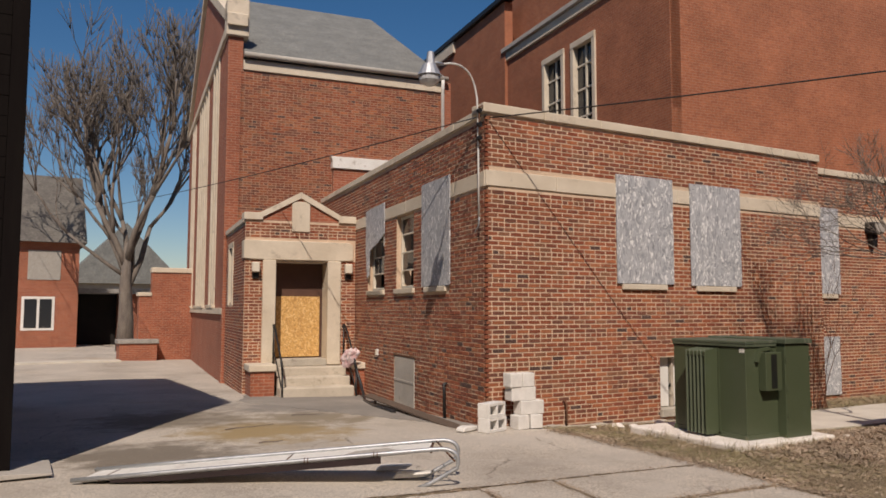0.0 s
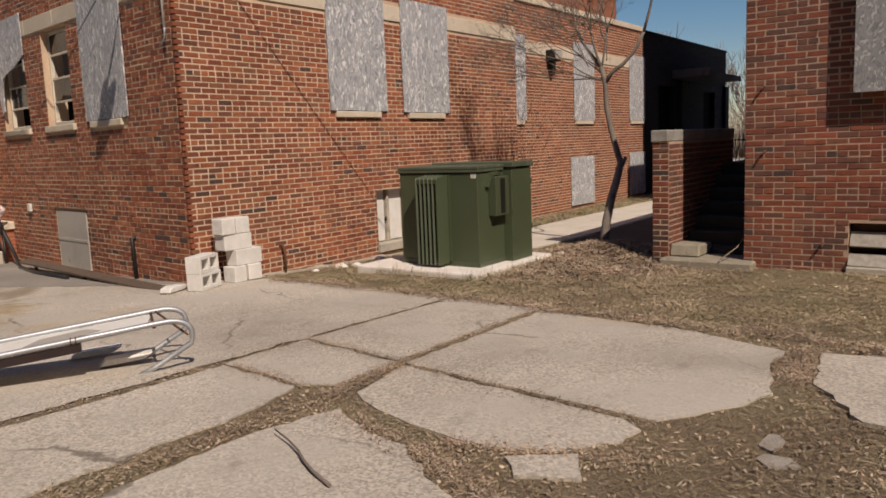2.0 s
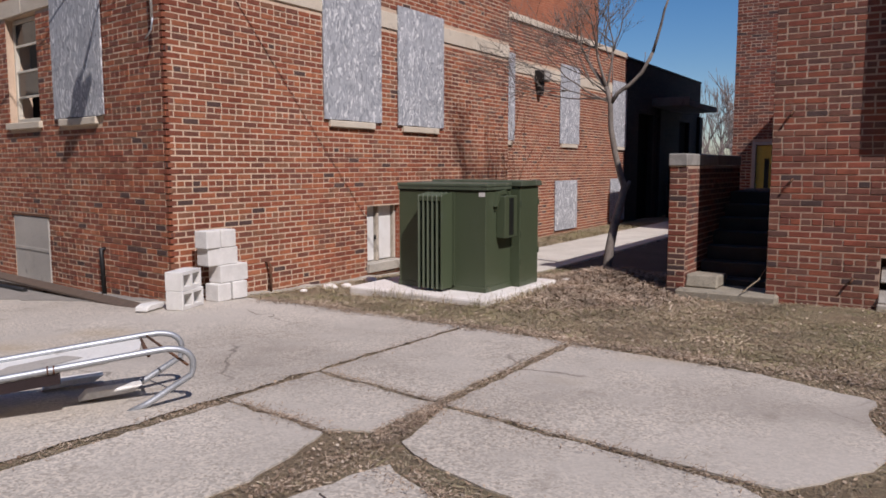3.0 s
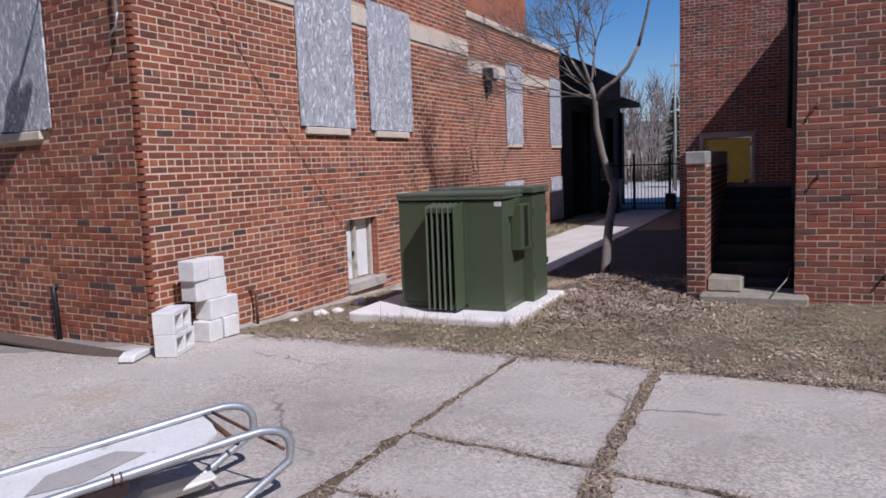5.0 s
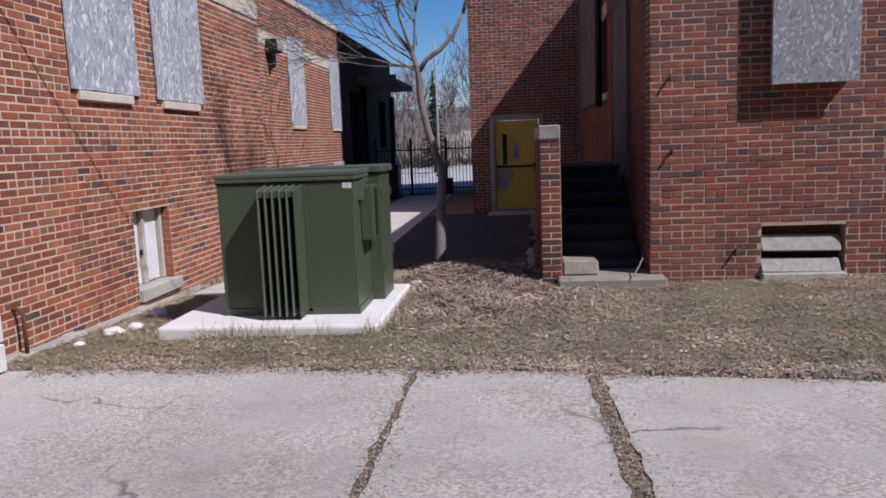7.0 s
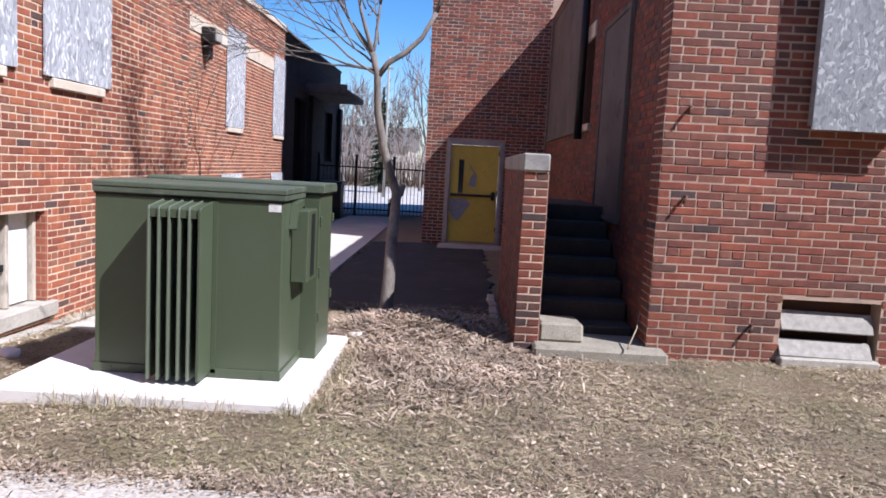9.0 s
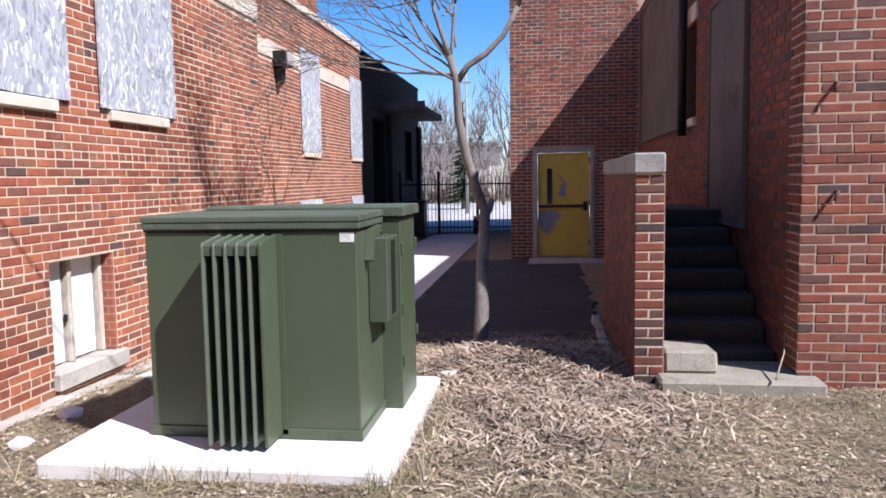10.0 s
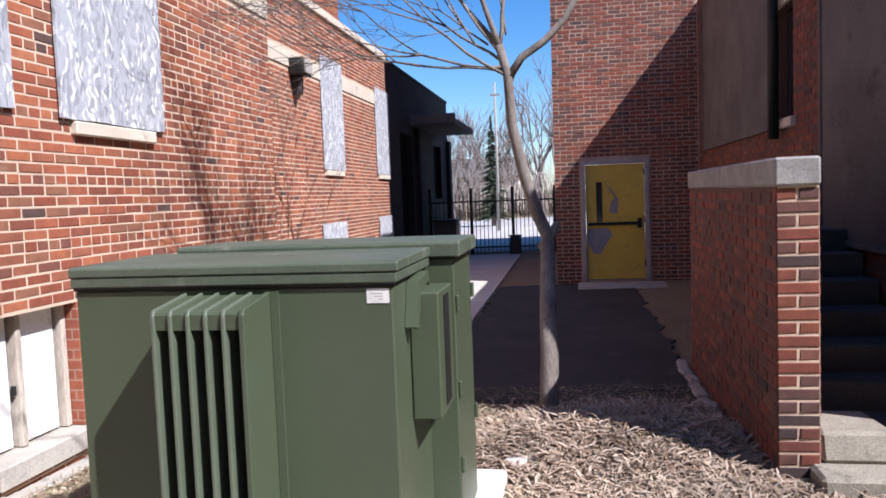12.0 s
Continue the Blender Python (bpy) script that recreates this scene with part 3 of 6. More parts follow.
# ---- the annex: long lit wall, set-back wall, entrance side ----
BASE = -0.7
W_MAIN = [(3.36, 4.20, -0.02, 0.86)]
main = wall("wall_main", pose(5.70, 9.22, 0), 7.65, BASE, 4.50, W_MAIN + [(2.57, 3.57, 2.06, 3.42), (4.22, 5.23, 2.06, 3.42)], "sunlit red brick annex wall in common bond", start=0.04)
main_holes = W_MAIN + [(2.57, 3.57, 1.97, 3.42), (4.22, 5.23, 1.97, 3.42)]
wall("wall_return", pose(13.35, 10.05, 0, 0, 0, 0), 0.3, BASE, 4.5, (), "short brick return between two annex walls")
setback_holes = [(0.75, 1.65, 1.98, 3.42), (4.25, 5.25, 1.98, 3.42), (7.75, 8.6, 1.98, 3.42), (0.75, 1.65, -0.1, 1.05), (4.0, 5.2, -0.15, 1.07), (7.75, 8.6, -0.15, 1.05)]
setback = wall("wall_setback", pose(13.35, 10.05, 0), 8.80, BASE, 4.50, [(a, b, c, d) for a, b, c, d in setback_holes], "set-back red brick annex wall running towards the fence")
# Same brick wall continued, with the door block's shade put into its colour.
M_SHADE_BRICK = brick_material("shade_darkened_brick", [(0.0, (0.030, 0.021, 0.019)), (0.3, (0.022, 0.017, 0.016)), (0.6, (0.036, 0.025, 0.022)), (0.85, (0.018, 0.015, 0.014))])
end_holes = [(1.2, 2.6, -0.35, 3.05), (5.6, 6.9, 1.4, 3.0)]
end_wall = wall("wall_annex_end", pose(22.152, 10.05, 0), 8.3, BASE, 4.50, end_holes, "end of the annex wall, brick and mortar darkened for shade", material=M_DARK)
solid("end_door", box(1.2, 0.16, -0.35, 2.6, 0.2, 3.05, 0.004), M_BROWN, pose(22.152, 10.05, 0), "recessed doorway under the flat canopy, colour darkened for shade", "door", "", "structure")
solid("end_window", box(5.6, 0.14, 1.4, 6.9, 0.17, 3.0, 0.004), M_BROWN, pose(22.152, 10.05, 0), "boarded window recessed in the end wall, colour darkened for shade", "window", "", "structure")
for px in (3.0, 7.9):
    solid("pilaster", box(px, -0.12, BASE, px + 0.4, 0.0, 3.25, 0.01), M_SHADE_BRICK, pose(22.152, 10.045, 0), "brick pilaster on the end wall, colour darkened for shade", "pilaster", "", "structure")
solid("end_coping", box(0, -0.03, 4.503, 8.3, 0.3, 4.58, 0.01), M_DARK, pose(22.152, 10.05, 0), "coping above the end wall, blackened for shade", "coping", "", "structure")
left_holes = [(10.2 - 2.48, 10.2 - 1.37, 2.02, 3.41), (10.2 - 3.97, 10.2 - 3.02, 2.02, 3.41), (10.2 - 5.86, 10.2 - 4.72, 2.02, 3.41), (10.2 - 4.07, 10.2 - 2.93, -0.12, 0.78)]
left = wall("wall_entrance_side", CH @ pose(0, 10.2, 0, 0, 0, -90), 10.13, BASE, 4.46, left_holes, "red brick annex wall beside the entrance")
solid("roof_annex", prism([(1.7, 4.2), (22.0, 4.2), (22.0, 4.28), (1.7, 4.28)], 0.85, 12.0), M_SHINGLE, pose(5.9, 9.5, 0), "flat dark roof behind the parapet", "roof", "", "structure")
# Near-black sheets stand for the unlit rooms behind the openings.
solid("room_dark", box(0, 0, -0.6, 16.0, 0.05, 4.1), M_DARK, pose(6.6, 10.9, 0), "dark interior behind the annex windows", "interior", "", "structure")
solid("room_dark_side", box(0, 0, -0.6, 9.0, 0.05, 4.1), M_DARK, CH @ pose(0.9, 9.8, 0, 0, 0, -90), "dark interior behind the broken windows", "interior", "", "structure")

STN = "pale limestone"
stone_course("coping_main", pose(5.64, 9.22, 0), 7.72, 4.50, 4.64, -0.045, 0.3, 1.05, STN + " coping along the annex parapet", bevel=0.012)
stone_course("coping_side", CH @ pose(-0.0, 10.2, 0, 0, 0, -90), 10.12, 4.46, 4.585, -0.045, 0.3, 1.05, STN + " coping above the entrance side", bevel=0.012)
stone_course("coping_setback", pose(13.40, 10.05, 0), 8.75, 4.50, 4.64, -0.045, 0.3, 1.05, STN + " coping along the set-back wall", bevel=0.012)
stone_course("band_main", pose(5.69, 9.22, 0), 7.66, 3.43, 3.66, -0.022, 0.05, 1.2, STN + " band course above the boarded windows")
stone_course("band_side", CH @ pose(0, 6.8, 0, 0, 0, -90), 6.79, 3.42, 3.64, -0.022, 0.05, 1.2, STN + " band course on the entrance side")
stone_course("band_setback", pose(13.36, 10.05, 0), 8.79, 3.43, 3.66, -0.022, 0.05, 1.2, STN + " band course on the set-back wall")


def boarded_window(name, m, w, z0, z1, sill, label, material=None, proud=0.02, thick=0.018, ragged=0.012, cut=None):
    """A strand board nailed over a window, with a stone sill under it. x along the wall, y into it."""
    top = thing(name, m, label, "boarded window", "boarded windows")
    out = cut or [(0, z0), (w, z0), (w, z1), (0, z1)]
    pts = []
    for (x0, a), (x1, c) in zip(out, out[1:] + out[:1]):
        n = max(2, int(math.hypot(x1 - x0, c - a) / 0.12))
        for k in range(n):
            x, z = x0 + (x1 - x0) * k / n, a + (c - a) * k / n
            pts.append((x + ragged * noise.noise((x * 6 + w, z * 6, 2)), z + ragged * noise.noise((x * 6, z * 6 + w, 7))))
    part("board", prism(pts, -proud - thick, -proud), material or M_OSB, top, "weathered silver-grey strand board")
    if proud > 0.0:
        b = bmesh.new()
        for x in (0.06, w - 0.10):
            box(x, -proud, (z0 + z1) / 2, x + 0.04, 0.01, z1 - 0.05, 0, b)
        part("batten", b, M_GREYWOOD, top)
    for x in (0.08, w - 0.08):
        for z in (z0 + 0.9, z1 - 0.1):
            part("screw", tube([(x, -proud - thick - 0.004, z), (x, -proud - thick + 0.004, z)], 0.008, 6), M_IRON, top)
    if sill:
        part("sill", box(sill[0], -0.05, z0 - 0.10, sill[1], 0.12, z0 - 0.012, 0.008), M_STONE, top, "pale stone sill")
    return top


BL = "boarded-up window, silver-grey strand board over brick opening"
boarded_window("boarded_window", pose(8.15, 9.22, 0), 1.24, 2.06, 3.81, (0.11, 1.08), BL + ", broad")
boarded_window("boarded_window", pose(9.80, 9.22, 0), 1.25, 2.05, 3.79, (0.13, 1.10), BL + " beside the transformer")
boarded_window("boarded_window", pose(14.05, 10.05, 0), 1.1, 1.98, 3.8, (0.1, 1.0), BL + " by the wall's corner")
boarded_window("boarded_window", pose(17.52, 10.05, 0), 1.16, 1.98, 3.86, (0.1, 1.06), BL + " past the wall lamp")
boarded_window("boarded_window", pose(21.0, 10.05, 0), 1.16, 1.98, 3.8, (0.1, 1.06), BL + " at the shadow's edge")
for x, w in ((14.05, 1.0), (17.3, 1.32), (21.0, 1.16)):
    boarded_window("boarded_basement_window", pose(x, 10.05, 0), w, -0.12, 1.08, None, "boarded basement window low in the set-back wall")
SIDE = lambda ly: CH @ pose(0, ly, 0, 0, 0, -90)
boarded_window("boarded_window", SIDE(2.53), 1.26, 2.03, 3.80, (0.12, 1.08), BL + " near the building corner")
boarded_window("boarded_window", SIDE(5.93), 1.28, 2.03, 3.78, (0.1, 1.15), "broken strand board hanging over a half-open window", None, 0.02, 0.018, 0.03,
               [(0, 2.95), (0.08, 2.42), (0.12, 2.30), (0.24, 2.34), (0.22, 2.62), (0.30, 2.86), (0.75, 2.98), (1.28, 3.14), (1.28, 3.78), (0, 3.74)])


def sash_window(name, m, w, z0, z1, bars, label, broken=True):
    """An old metal sash set back in its opening."""
    top = thing(name, m, label, "window")
    for x0, x1, a, c in ((0, 0.05, z0, z1), (w - 0.05, w, z0, z1), (0.05, w - 0.05, z0, z0 + 0.05), (0.05, w - 0.05, z1 - 0.05, z1)):
        part("frame", box(x0, 0.09, a, x1, 0.15, c, 0.004), M_CREAM, top, "cream painted frame")
    for k in range(1, bars):
        z = z0 + (z1 - z0) * k / bars
        part("bar", box(0.05, 0.10, z - 0.014, w - 0.05, 0.13, z + 0.014), M_CREAM, top)
        if k % 2:
            part("pane", box(0.05, 0.112, z + 0.016, w - 0.05, 0.116, z + (z1 - z0) / bars - 0.016), M_GLASS, top, "grimy glass")
    part("sill", box(-0.06, -0.05, z0 - 0.10, w + 0.06, 0.12, z0 - 0.01, 0.008), M_STONE, top, "pale stone sill")
    return top


sash_window("window_2", SIDE(3.97), 0.95, 2.03, 3.40, 4, "uncovered window with old cream metal bars and missing panes")
sash_window("window_3", SIDE(5.80), 1.06, 2.03, 3.40, 4, "dark window behind a broken board")

hatch = thing("coal_hatch", SIDE(4.05), "grey metal hatch low in the entrance-side wall", "hatch")
part("panel", box(0.02, -0.012, -0.12, 1.10, 0.03, 0.76, 0.006), M_PANELGREY, hatch)
part("lintel", box(-0.05, -0.02, 0.765, 1.17, 0.06, 0.80, 0.004), M_RUST, hatch, "rusty steel lintel")
part("rail", box(0.02, -0.02, 0.30, 1.10, -0.012, 0.34, 0.002), M_PANELGREY, hatch)

bw = thing("basement_window", pose(9.06, 9.22, 0), "basement window with white panels and a concrete sill", "window")
part("panel", box(0.03, 0.13, 0.05, 0.315, 0.16, 0.86, 0.003), M_WHITE, bw, "white painted panel")
part("panel", box(0.395, 0.13, 0.05, 0.73, 0.16, 0.86, 0.003), M_WHITE, bw, "white painted panel")
part("backing", box(0.0, 0.26, -0.02, 0.84, 0.28, 0.86), M_DARK, bw)
M_OLDJOIN = surface("flaking_cream_joinery", (0.56, 0.50, 0.41), (0.40, 0.34, 0.27), 9.0, 0.8, fine=80, grain=0.25, stretch=(1, 1, 0.2), dark=(0.2, 0.16, 0.12))
part("mullion", box(0.345, 0.085, 0.04, 0.39, 0.16, 0.86, 0.006), M_OLDJOIN, bw, "flaking cream mullion")
part("jamb", box(0.755, 0.085, 0.04, 0.80, 0.16, 0.86, 0.006), M_OLDJOIN, bw)
part("jamb", box(0.0, 0.06, 0.04, 0.026, 0.12, 0.86, 0.004), M_GREYWOOD, bw)
part("pull", box(0.32, 0.10, 0.36, 0.338, 0.13, 0.42, 0.004), M_IRON, bw)
part("sill", prism([(-0.02, -0.10), (0.92, -0.10), (0.92, 0.035), (-0.02, 0.035)], -0.06, 0.26, None, 0.01), M_STEP, bw, "weathered concrete sill")
part("lintel", box(-0.06, 0.02, 0.862, 0.90, 0.10, 0.875), M_RUST, bw)
part("reveal", box(0.806, 0.004, 0.04, 0.838, 0.16, 0.86), M_FAR, bw, "brick reveal")

# ---- the church entrance ----
VX = -2.46
front_holes = [(0.38, 2.10, 0.40, 2.76)]
vest_front = wall("wall_entrance", CH @ pose(VX, 6.8, 0), 2.44, BASE, 3.56, front_holes, "brick front of the small gabled entrance")
vest_side = wall("wall_entrance_flank", CH @ pose(VX, 10.2, 0, 0, 0, -90), 3.36, BASE, 3.5, [(0.7, 1.4, 1.8, 3.12)], "brick flank of the entrance")
solid("roof_entrance", box(VX + 0.2, 7.1, 3.3, -0.05, 10.1, 3.38), M_SHINGLE, CH, "flat roof of the entrance", "roof", "", "structure")
gable = thing("entrance_gable", CH @ pose(0, 6.8, 0), "small brick gable with limestone coping over the entrance", "gable", "", "structure")
part("gable_wall", prism([(-2.10, 3.565), (-0.42, 3.565), (-0.42, 3.62), (-1.28, 4.08), (-2.10, 3.62)], 0.0, 0.3), M_FAR, gable)
for x0, x1, za, zb in ((-2.14, -1.28, 3.60, 4.07), (-0.38, -1.28, 3.60, 4.07)):
    part("coping", prism([(x0, za), (x1, zb), (x1, zb + 0.14), (x0, za + 0.13)], -0.05, 0.32, None, 0.006), M_STONE, gable)
for x0, x1 in ((-2.50, -2.10), (-0.42, -0.02)):
    part("shoulder", box(x0, -0.05, 3.56, x1, 0.32, 3.72, 0.01), M_STONE, gable)
part("keystone", box(-1.47, -0.03, 3.33, -1.07, 0.1, 4.0, 0.01), M_STONE, gable)
stone_course("coping_flank", CH @ pose(VX, 10.2, 0, 0, 0, -90), 3.36, 3.505, 3.62, -0.04, 0.3, 1.1, STN + " coping on the entrance flank")
fw = thing("flank_window", CH @ pose(VX, 10.2, 0, 0, 0, -90), "narrow white-framed window in the entrance flank", "window")
part("frame", box(0.62, -0.03, 1.72, 0.78, 0.1, 3.2, 0.006), M_STONE, fw)
part("frame", box(1.34, -0.03, 1.72, 1.48, 0.1, 3.2, 0.006), M_STONE, fw)
part("head", box(0.62, -0.03, 3.1, 1.48, 0.1, 3.22, 0.006), M_STONE, fw)
part("pane", box(0.78, 0.08, 1.8, 1.34, 0.09, 3.1), M_GLASS, fw)
portal = thing("door_surround", CH @ pose(0, 6.8, 0), "pale limestone surround of the church side door", "door surround", "", "structure")
part("lintel", prism([(-2.49, 2.72), (-2.49, 3.12), (-0.16, 3.12), (-0.08, 3.04), (-0.08, 2.72), (-0.40, 2.70), (-2.08, 2.70)], -0.05, 0.30, None, 0.012), M_STONE, portal)
part("jamb", box(-2.08, -0.06, 0.42, -1.80, 0.48, 2.70, 0.012), M_STONE, portal)
part("jamb", box(-0.66, -0.06, 0.42, -0.36, 0.48, 2.70, 0.012), M_STONE, portal)
part("threshold", box(-1.80, -0.02, 0.40, -0.66, 0.6, 0.55, 0.01), M_STEP, portal)
part("soffit", box(-1.82, 0.0, 2.66, -0.64, 0.6, 2.72), M_STONE, portal)
sdoor = thing("door_1", CH @ pose(0, 7.28, 0), "brown side door covered with yellow strand board", "door", "", "structure")
part("door_panel", box(-1.80, 0.0, 0.55, -0.66, 0.06, 2.70), M_BROWNDOOR, sdoor, "dark brown panel above the board")
part("board", box(-1.70, -0.03, 0.58, -0.72, -0.005, 1.92, 0.003), M_OSB_NEW, sdoor, "fresh golden strand board")
for x in (-2.24, -0.20):
    sc = thing("wall_sconce", CH @ pose(x, 6.8, 0), "small boxy cream wall light beside the entrance", "wall light", "entrance lights")
    part("shade", box(-0.08, -0.16, 2.42, 0.08, -0.02, 2.64, 0.02), M_CREAM, sc)
    part("backplate", box(-0.07, -0.06, 2.30, 0.07, -0.005, 2.44, 0.01), M_IRON, sc)
for i, (d, z) in enumerate(((0.35, 0.40), (0.70, 0.22), (1.05, 0.04))):
    solid("entrance_step", box(-1.84, -d, -0.5, -0.30, -d + 0.37 if i else 0.0, z, 0.02), M_ENTRY, CH @ pose(0, 6.8, 0), "worn pale stone step before the side door", "step", "entrance steps")
for x0, x1 in ((-2.44, -1.88), (-0.26, 0.30)):
    ck = thing("cheek_wall", CH @ pose(0, 6.8, 0), "low brick cheek wall with a stone cap beside the steps", "low wall", "cheek walls")
    part("brick_body", box(x0 + 0.04, -0.75, -0.6, x1 - 0.04, -0.012, 0.36), M_FAR, ck)
    part("cap", box(x0, -0.80, 0.362, x1, -0.012, 0.50, 0.015), M_STONE, ck, "pale stone cap")


def handrail(x):
    top = thing("handrail", CH @ pose(x, 6.8, 0), "black iron handrail beside the entrance steps", "handrail", "entrance handrails")
    part("rail", tube([(0, -0.02, 1.28), (0, -0.14, 1.30), *bend((0, -0.3, 1.22), (0, -0.75, 0.85), (0.02, -1.0, 0.52), 6), (0.03, -1.05, 0.3)], 0.022, 8), M_IRON, top)
    part("post", tube([(0.03, -1.05, 0.3), (0.03, -1.05, -0.4)], 0.022, 8), M_IRON, top)
    part("post", tube([(0, -0.1, 1.28), (0, -0.1, 0.35)], 0.018, 8), M_IRON, top)
    part("lower_rail", tube(bend((0, -0.12, 0.75), (0, -0.6, 0.5), (0.03, -1.04, -0.05), 6), 0.014, 8), M_IRON, top)


handrail(-1.84)
handrail(-0.30)

# ---- the church: gabled nave with slate roof, taller blocks behind ----
M_MORTAR4 = surface("ruddy_mortar", (0.40, 0.24, 0.16), (0.32, 0.19, 0.125), 2.0, 0.95, fine=200, grain=0.3)
nave_s = wall("wall_nave", CH @ pose(-2.2, 10.2, 0), 5.65, 3.0, 7.88, (), "tall red brick nave wall", material=M_MORTAR4)
solid("pier_corner", box(-2.54, 10.2, BASE, -2.16, 10.6, 8.95), M_FAR, CH, "brick corner pier of the nave", "pier", "", "structure")
nave_w = wall("wall_nave_gable", CH @ pose(-2.48, 24.8, 0, 0, 0, -90), 14.5, BASE, 9.0, [(2.2, 3.6, 1.75, 9.0), (5.6, 8.8, 1.75, 9.0), (10.6, 12.0, 1.75, 9.0)], "gabled brick church front with tall windows", material=M_FAR)
for a, b in ((2.2, 3.6), (5.6, 8.8), (10.6, 12.0)):
    tw = thing("tall_church_window", CH @ pose(-2.48, 24.8, 0, 0, 0, -90), "tall narrow church window with pale stone mullions", "window", "tall church windows")
    part("glass", box(a, 0.2, 1.75, b, 0.22, 9.0), M_GLASS, tw)
    n = 2 if b - a < 2 else 4
    for k in range(n + 1):
        x = a + (b - a) * k / n
        part("mullion", box(x - 0.09, -0.04, 1.75, x + 0.09, 0.16, 9.0, 0.01), M_STONE, tw)
    part("sill", box(a - 0.2, -0.1, 1.665, b + 0.2, 0.25, 1.75, 0.01), M_STONE, tw)
stone_course("sill_band", CH @ pose(-2.48, 24.8, 0, 0, 0, -90), 14.5, 1.50, 1.66, -0.075, 0.02, 1.4, STN + " sill band running under the church windows")
cg = thing("church_gable", CH @ pose(-2.48, 0, 0, 0, 0, -90), "steep brick church gable with raking stone coping", "gable", "", "structure")
part("gable_wall", prism([(-10.4, 9.0), (-17.5, 12.6), (-24.8, 9.0)], 0.0, 0.35), M_FAR, cg)
part("band", box(-24.8, -0.08, 8.98, -10.35, 0.05, 9.22, 0.01), M_STONE, cg)
for a, b, c, d in ((-10.0, 9.0, -17.5, 12.75), (-25.1, 9.0, -17.5, 12.75)):
    part("coping", prism([(a, b), (c, d), (c, d + 0.3), (a, b + 0.3)], -0.12, 0.4), M_STONE, cg)
part("kneeler", box(-10.65, -0.12, 8.75, -10.1, 0.45, 9.75, 0.02), M_STONE, cg)
eave = thing("nave_eaves", CH @ pose(0, 10.2, 0), "white frieze and dark gutter under the slate roof", "eaves", "", "structure")
part("frieze", box(-2.15, -0.05, 7.885, 3.5, 0.1, 8.17, 0.01), M_STONE, eave)
part("gutter", tube([(-2.15, -0.14, 8.27), (3.6, -0.14, 8.27)], 0.075, 8), M_PANELGREY, eave)
part("soffit", box(-2.15, -0.10, 8.175, 3.5, 0.1, 8.21), M_IRON, eave)
part("downspout", tube([(3.42, -0.22, 8.2), (3.46, -0.1, 7.95), (3.46, -0.09, 4.6)], 0.05, 8), M_WHITE, eave, "white downspout")
solid("roof_nave", prism([(10.02, 8.32), (17.5, 12.7), (25.2, 8.24), (25.2, 8.1), (17.5, 12.5), (10.02, 8.215)], -3.5, 2.15), M_SLATE, CH @ pose(0, 0, 0, 0, 0, 90), "grey slate roof of the church nave", "roof", "", "structure")
nave_e = wall("wall_nave_end", CH @ pose(3.45, 24.8, 0, 0, 0, -90), 14.6, 3.0, 8.2, (), "end wall of the nave", material=M_FAR)
chim = thing("stone_hood", CH @ pose(0, 10.2, 0), "white stone hood over a blocked nave opening", "stone hood", "", "structure")
part("hood", prism([(0.22, 5.42), (1.95, 5.42), (1.95, 5.62), (2.0, 5.74), (0.17, 5.74), (0.22, 5.62)], -0.22, 0.02, None, 0.01), M_WHITE, chim)
part("brick_body", box(0.26, -0.16, 4.3, 1.9, -0.01, 5.415), M_FAR, chim)
tall = [(13.0 - 10.49, 13.0 - 9.21, 6.4, 9.35), (13.0 - 8.83, 13.0 - 7.57, 6.4, 9.35)]
hall_w = wall("wall_hall_west", CH @ pose(7.0, 13.0, 0, 0, 0, -90), 8.54, 3.0, 10.1, tall, "high brick side wall of the hall", material=M_FAR2)
hall_s = wall("wall_hall_south", CH @ pose(7.003, 4.46, 0), 10.5, 3.0, 13.5, (), "high plain brick wall of the hall", material=M_FAR2)
solid("hall_cornice", box(0, -0.07, 10.1, 8.54, 0.1, 10.4, 0.02), M_STONE, CH @ pose(7.0, 13.0, 0, 0, 0, -90), "pale cornice of the hall", "cornice", "", "structure")
solid("hall_gutter", box(-0.1, -0.16, 10.405, 8.54, 0.3, 10.56, 0.02), M_PANELGREY, CH @ pose(7.0, 13.0, 0, 0, 0, -90), "green-grey gutter of the hall", "gutter", "", "structure")
solid("roof_hall", prism([(-1.6, 10.57), (8.5, 10.57), (8.5, 15.0), (-1.6, 15.0)], 0.6, 12.0), M_FAR2, CH @ pose(7.0, 13.0, 0, 0, 0, -90), "brick upper storey of the hall", "wall", "", "structure")
for a, b, c, d in tall:
    hw = thing("hall_window", CH @ pose(7.0, 13.0, 0, 0, 0, -90), "tall hall window in a pale stone frame", "window", "hall windows")
    part("pane", box(a + 0.14, 0.12, c, b - 0.14, 0.13, d - 0.14), M_GLASS, hw, "dark glass")
    for x in (a, b - 0.16):
        part("frame", box(x, -0.05, c, x + 0.16, 0.12, d, 0.01), M_STONE, hw)
    part("head", box(a, -0.06, d - 0.16, b, 0.12, d + 0.02, 0.01), M_STONE, hw)
    part("bar", box((a + b) / 2 - 0.03, 0.08, c, (a + b) / 2 + 0.03, 0.12, d), M_CREAM, hw)
    for z in (7.1, 7.9, 8.6):
        part("bar", box(a + 0.14, 0.08, z, b - 0.14, 0.12, z + 0.05), M_CREAM, hw)
trans = wall("wall_transept", CH @ pose(6.9, 20.6, 0, 0, 0, -90), 7.7, 3.0, 12.2, (), "brick transept wall behind the nave", material=M_FAR2)
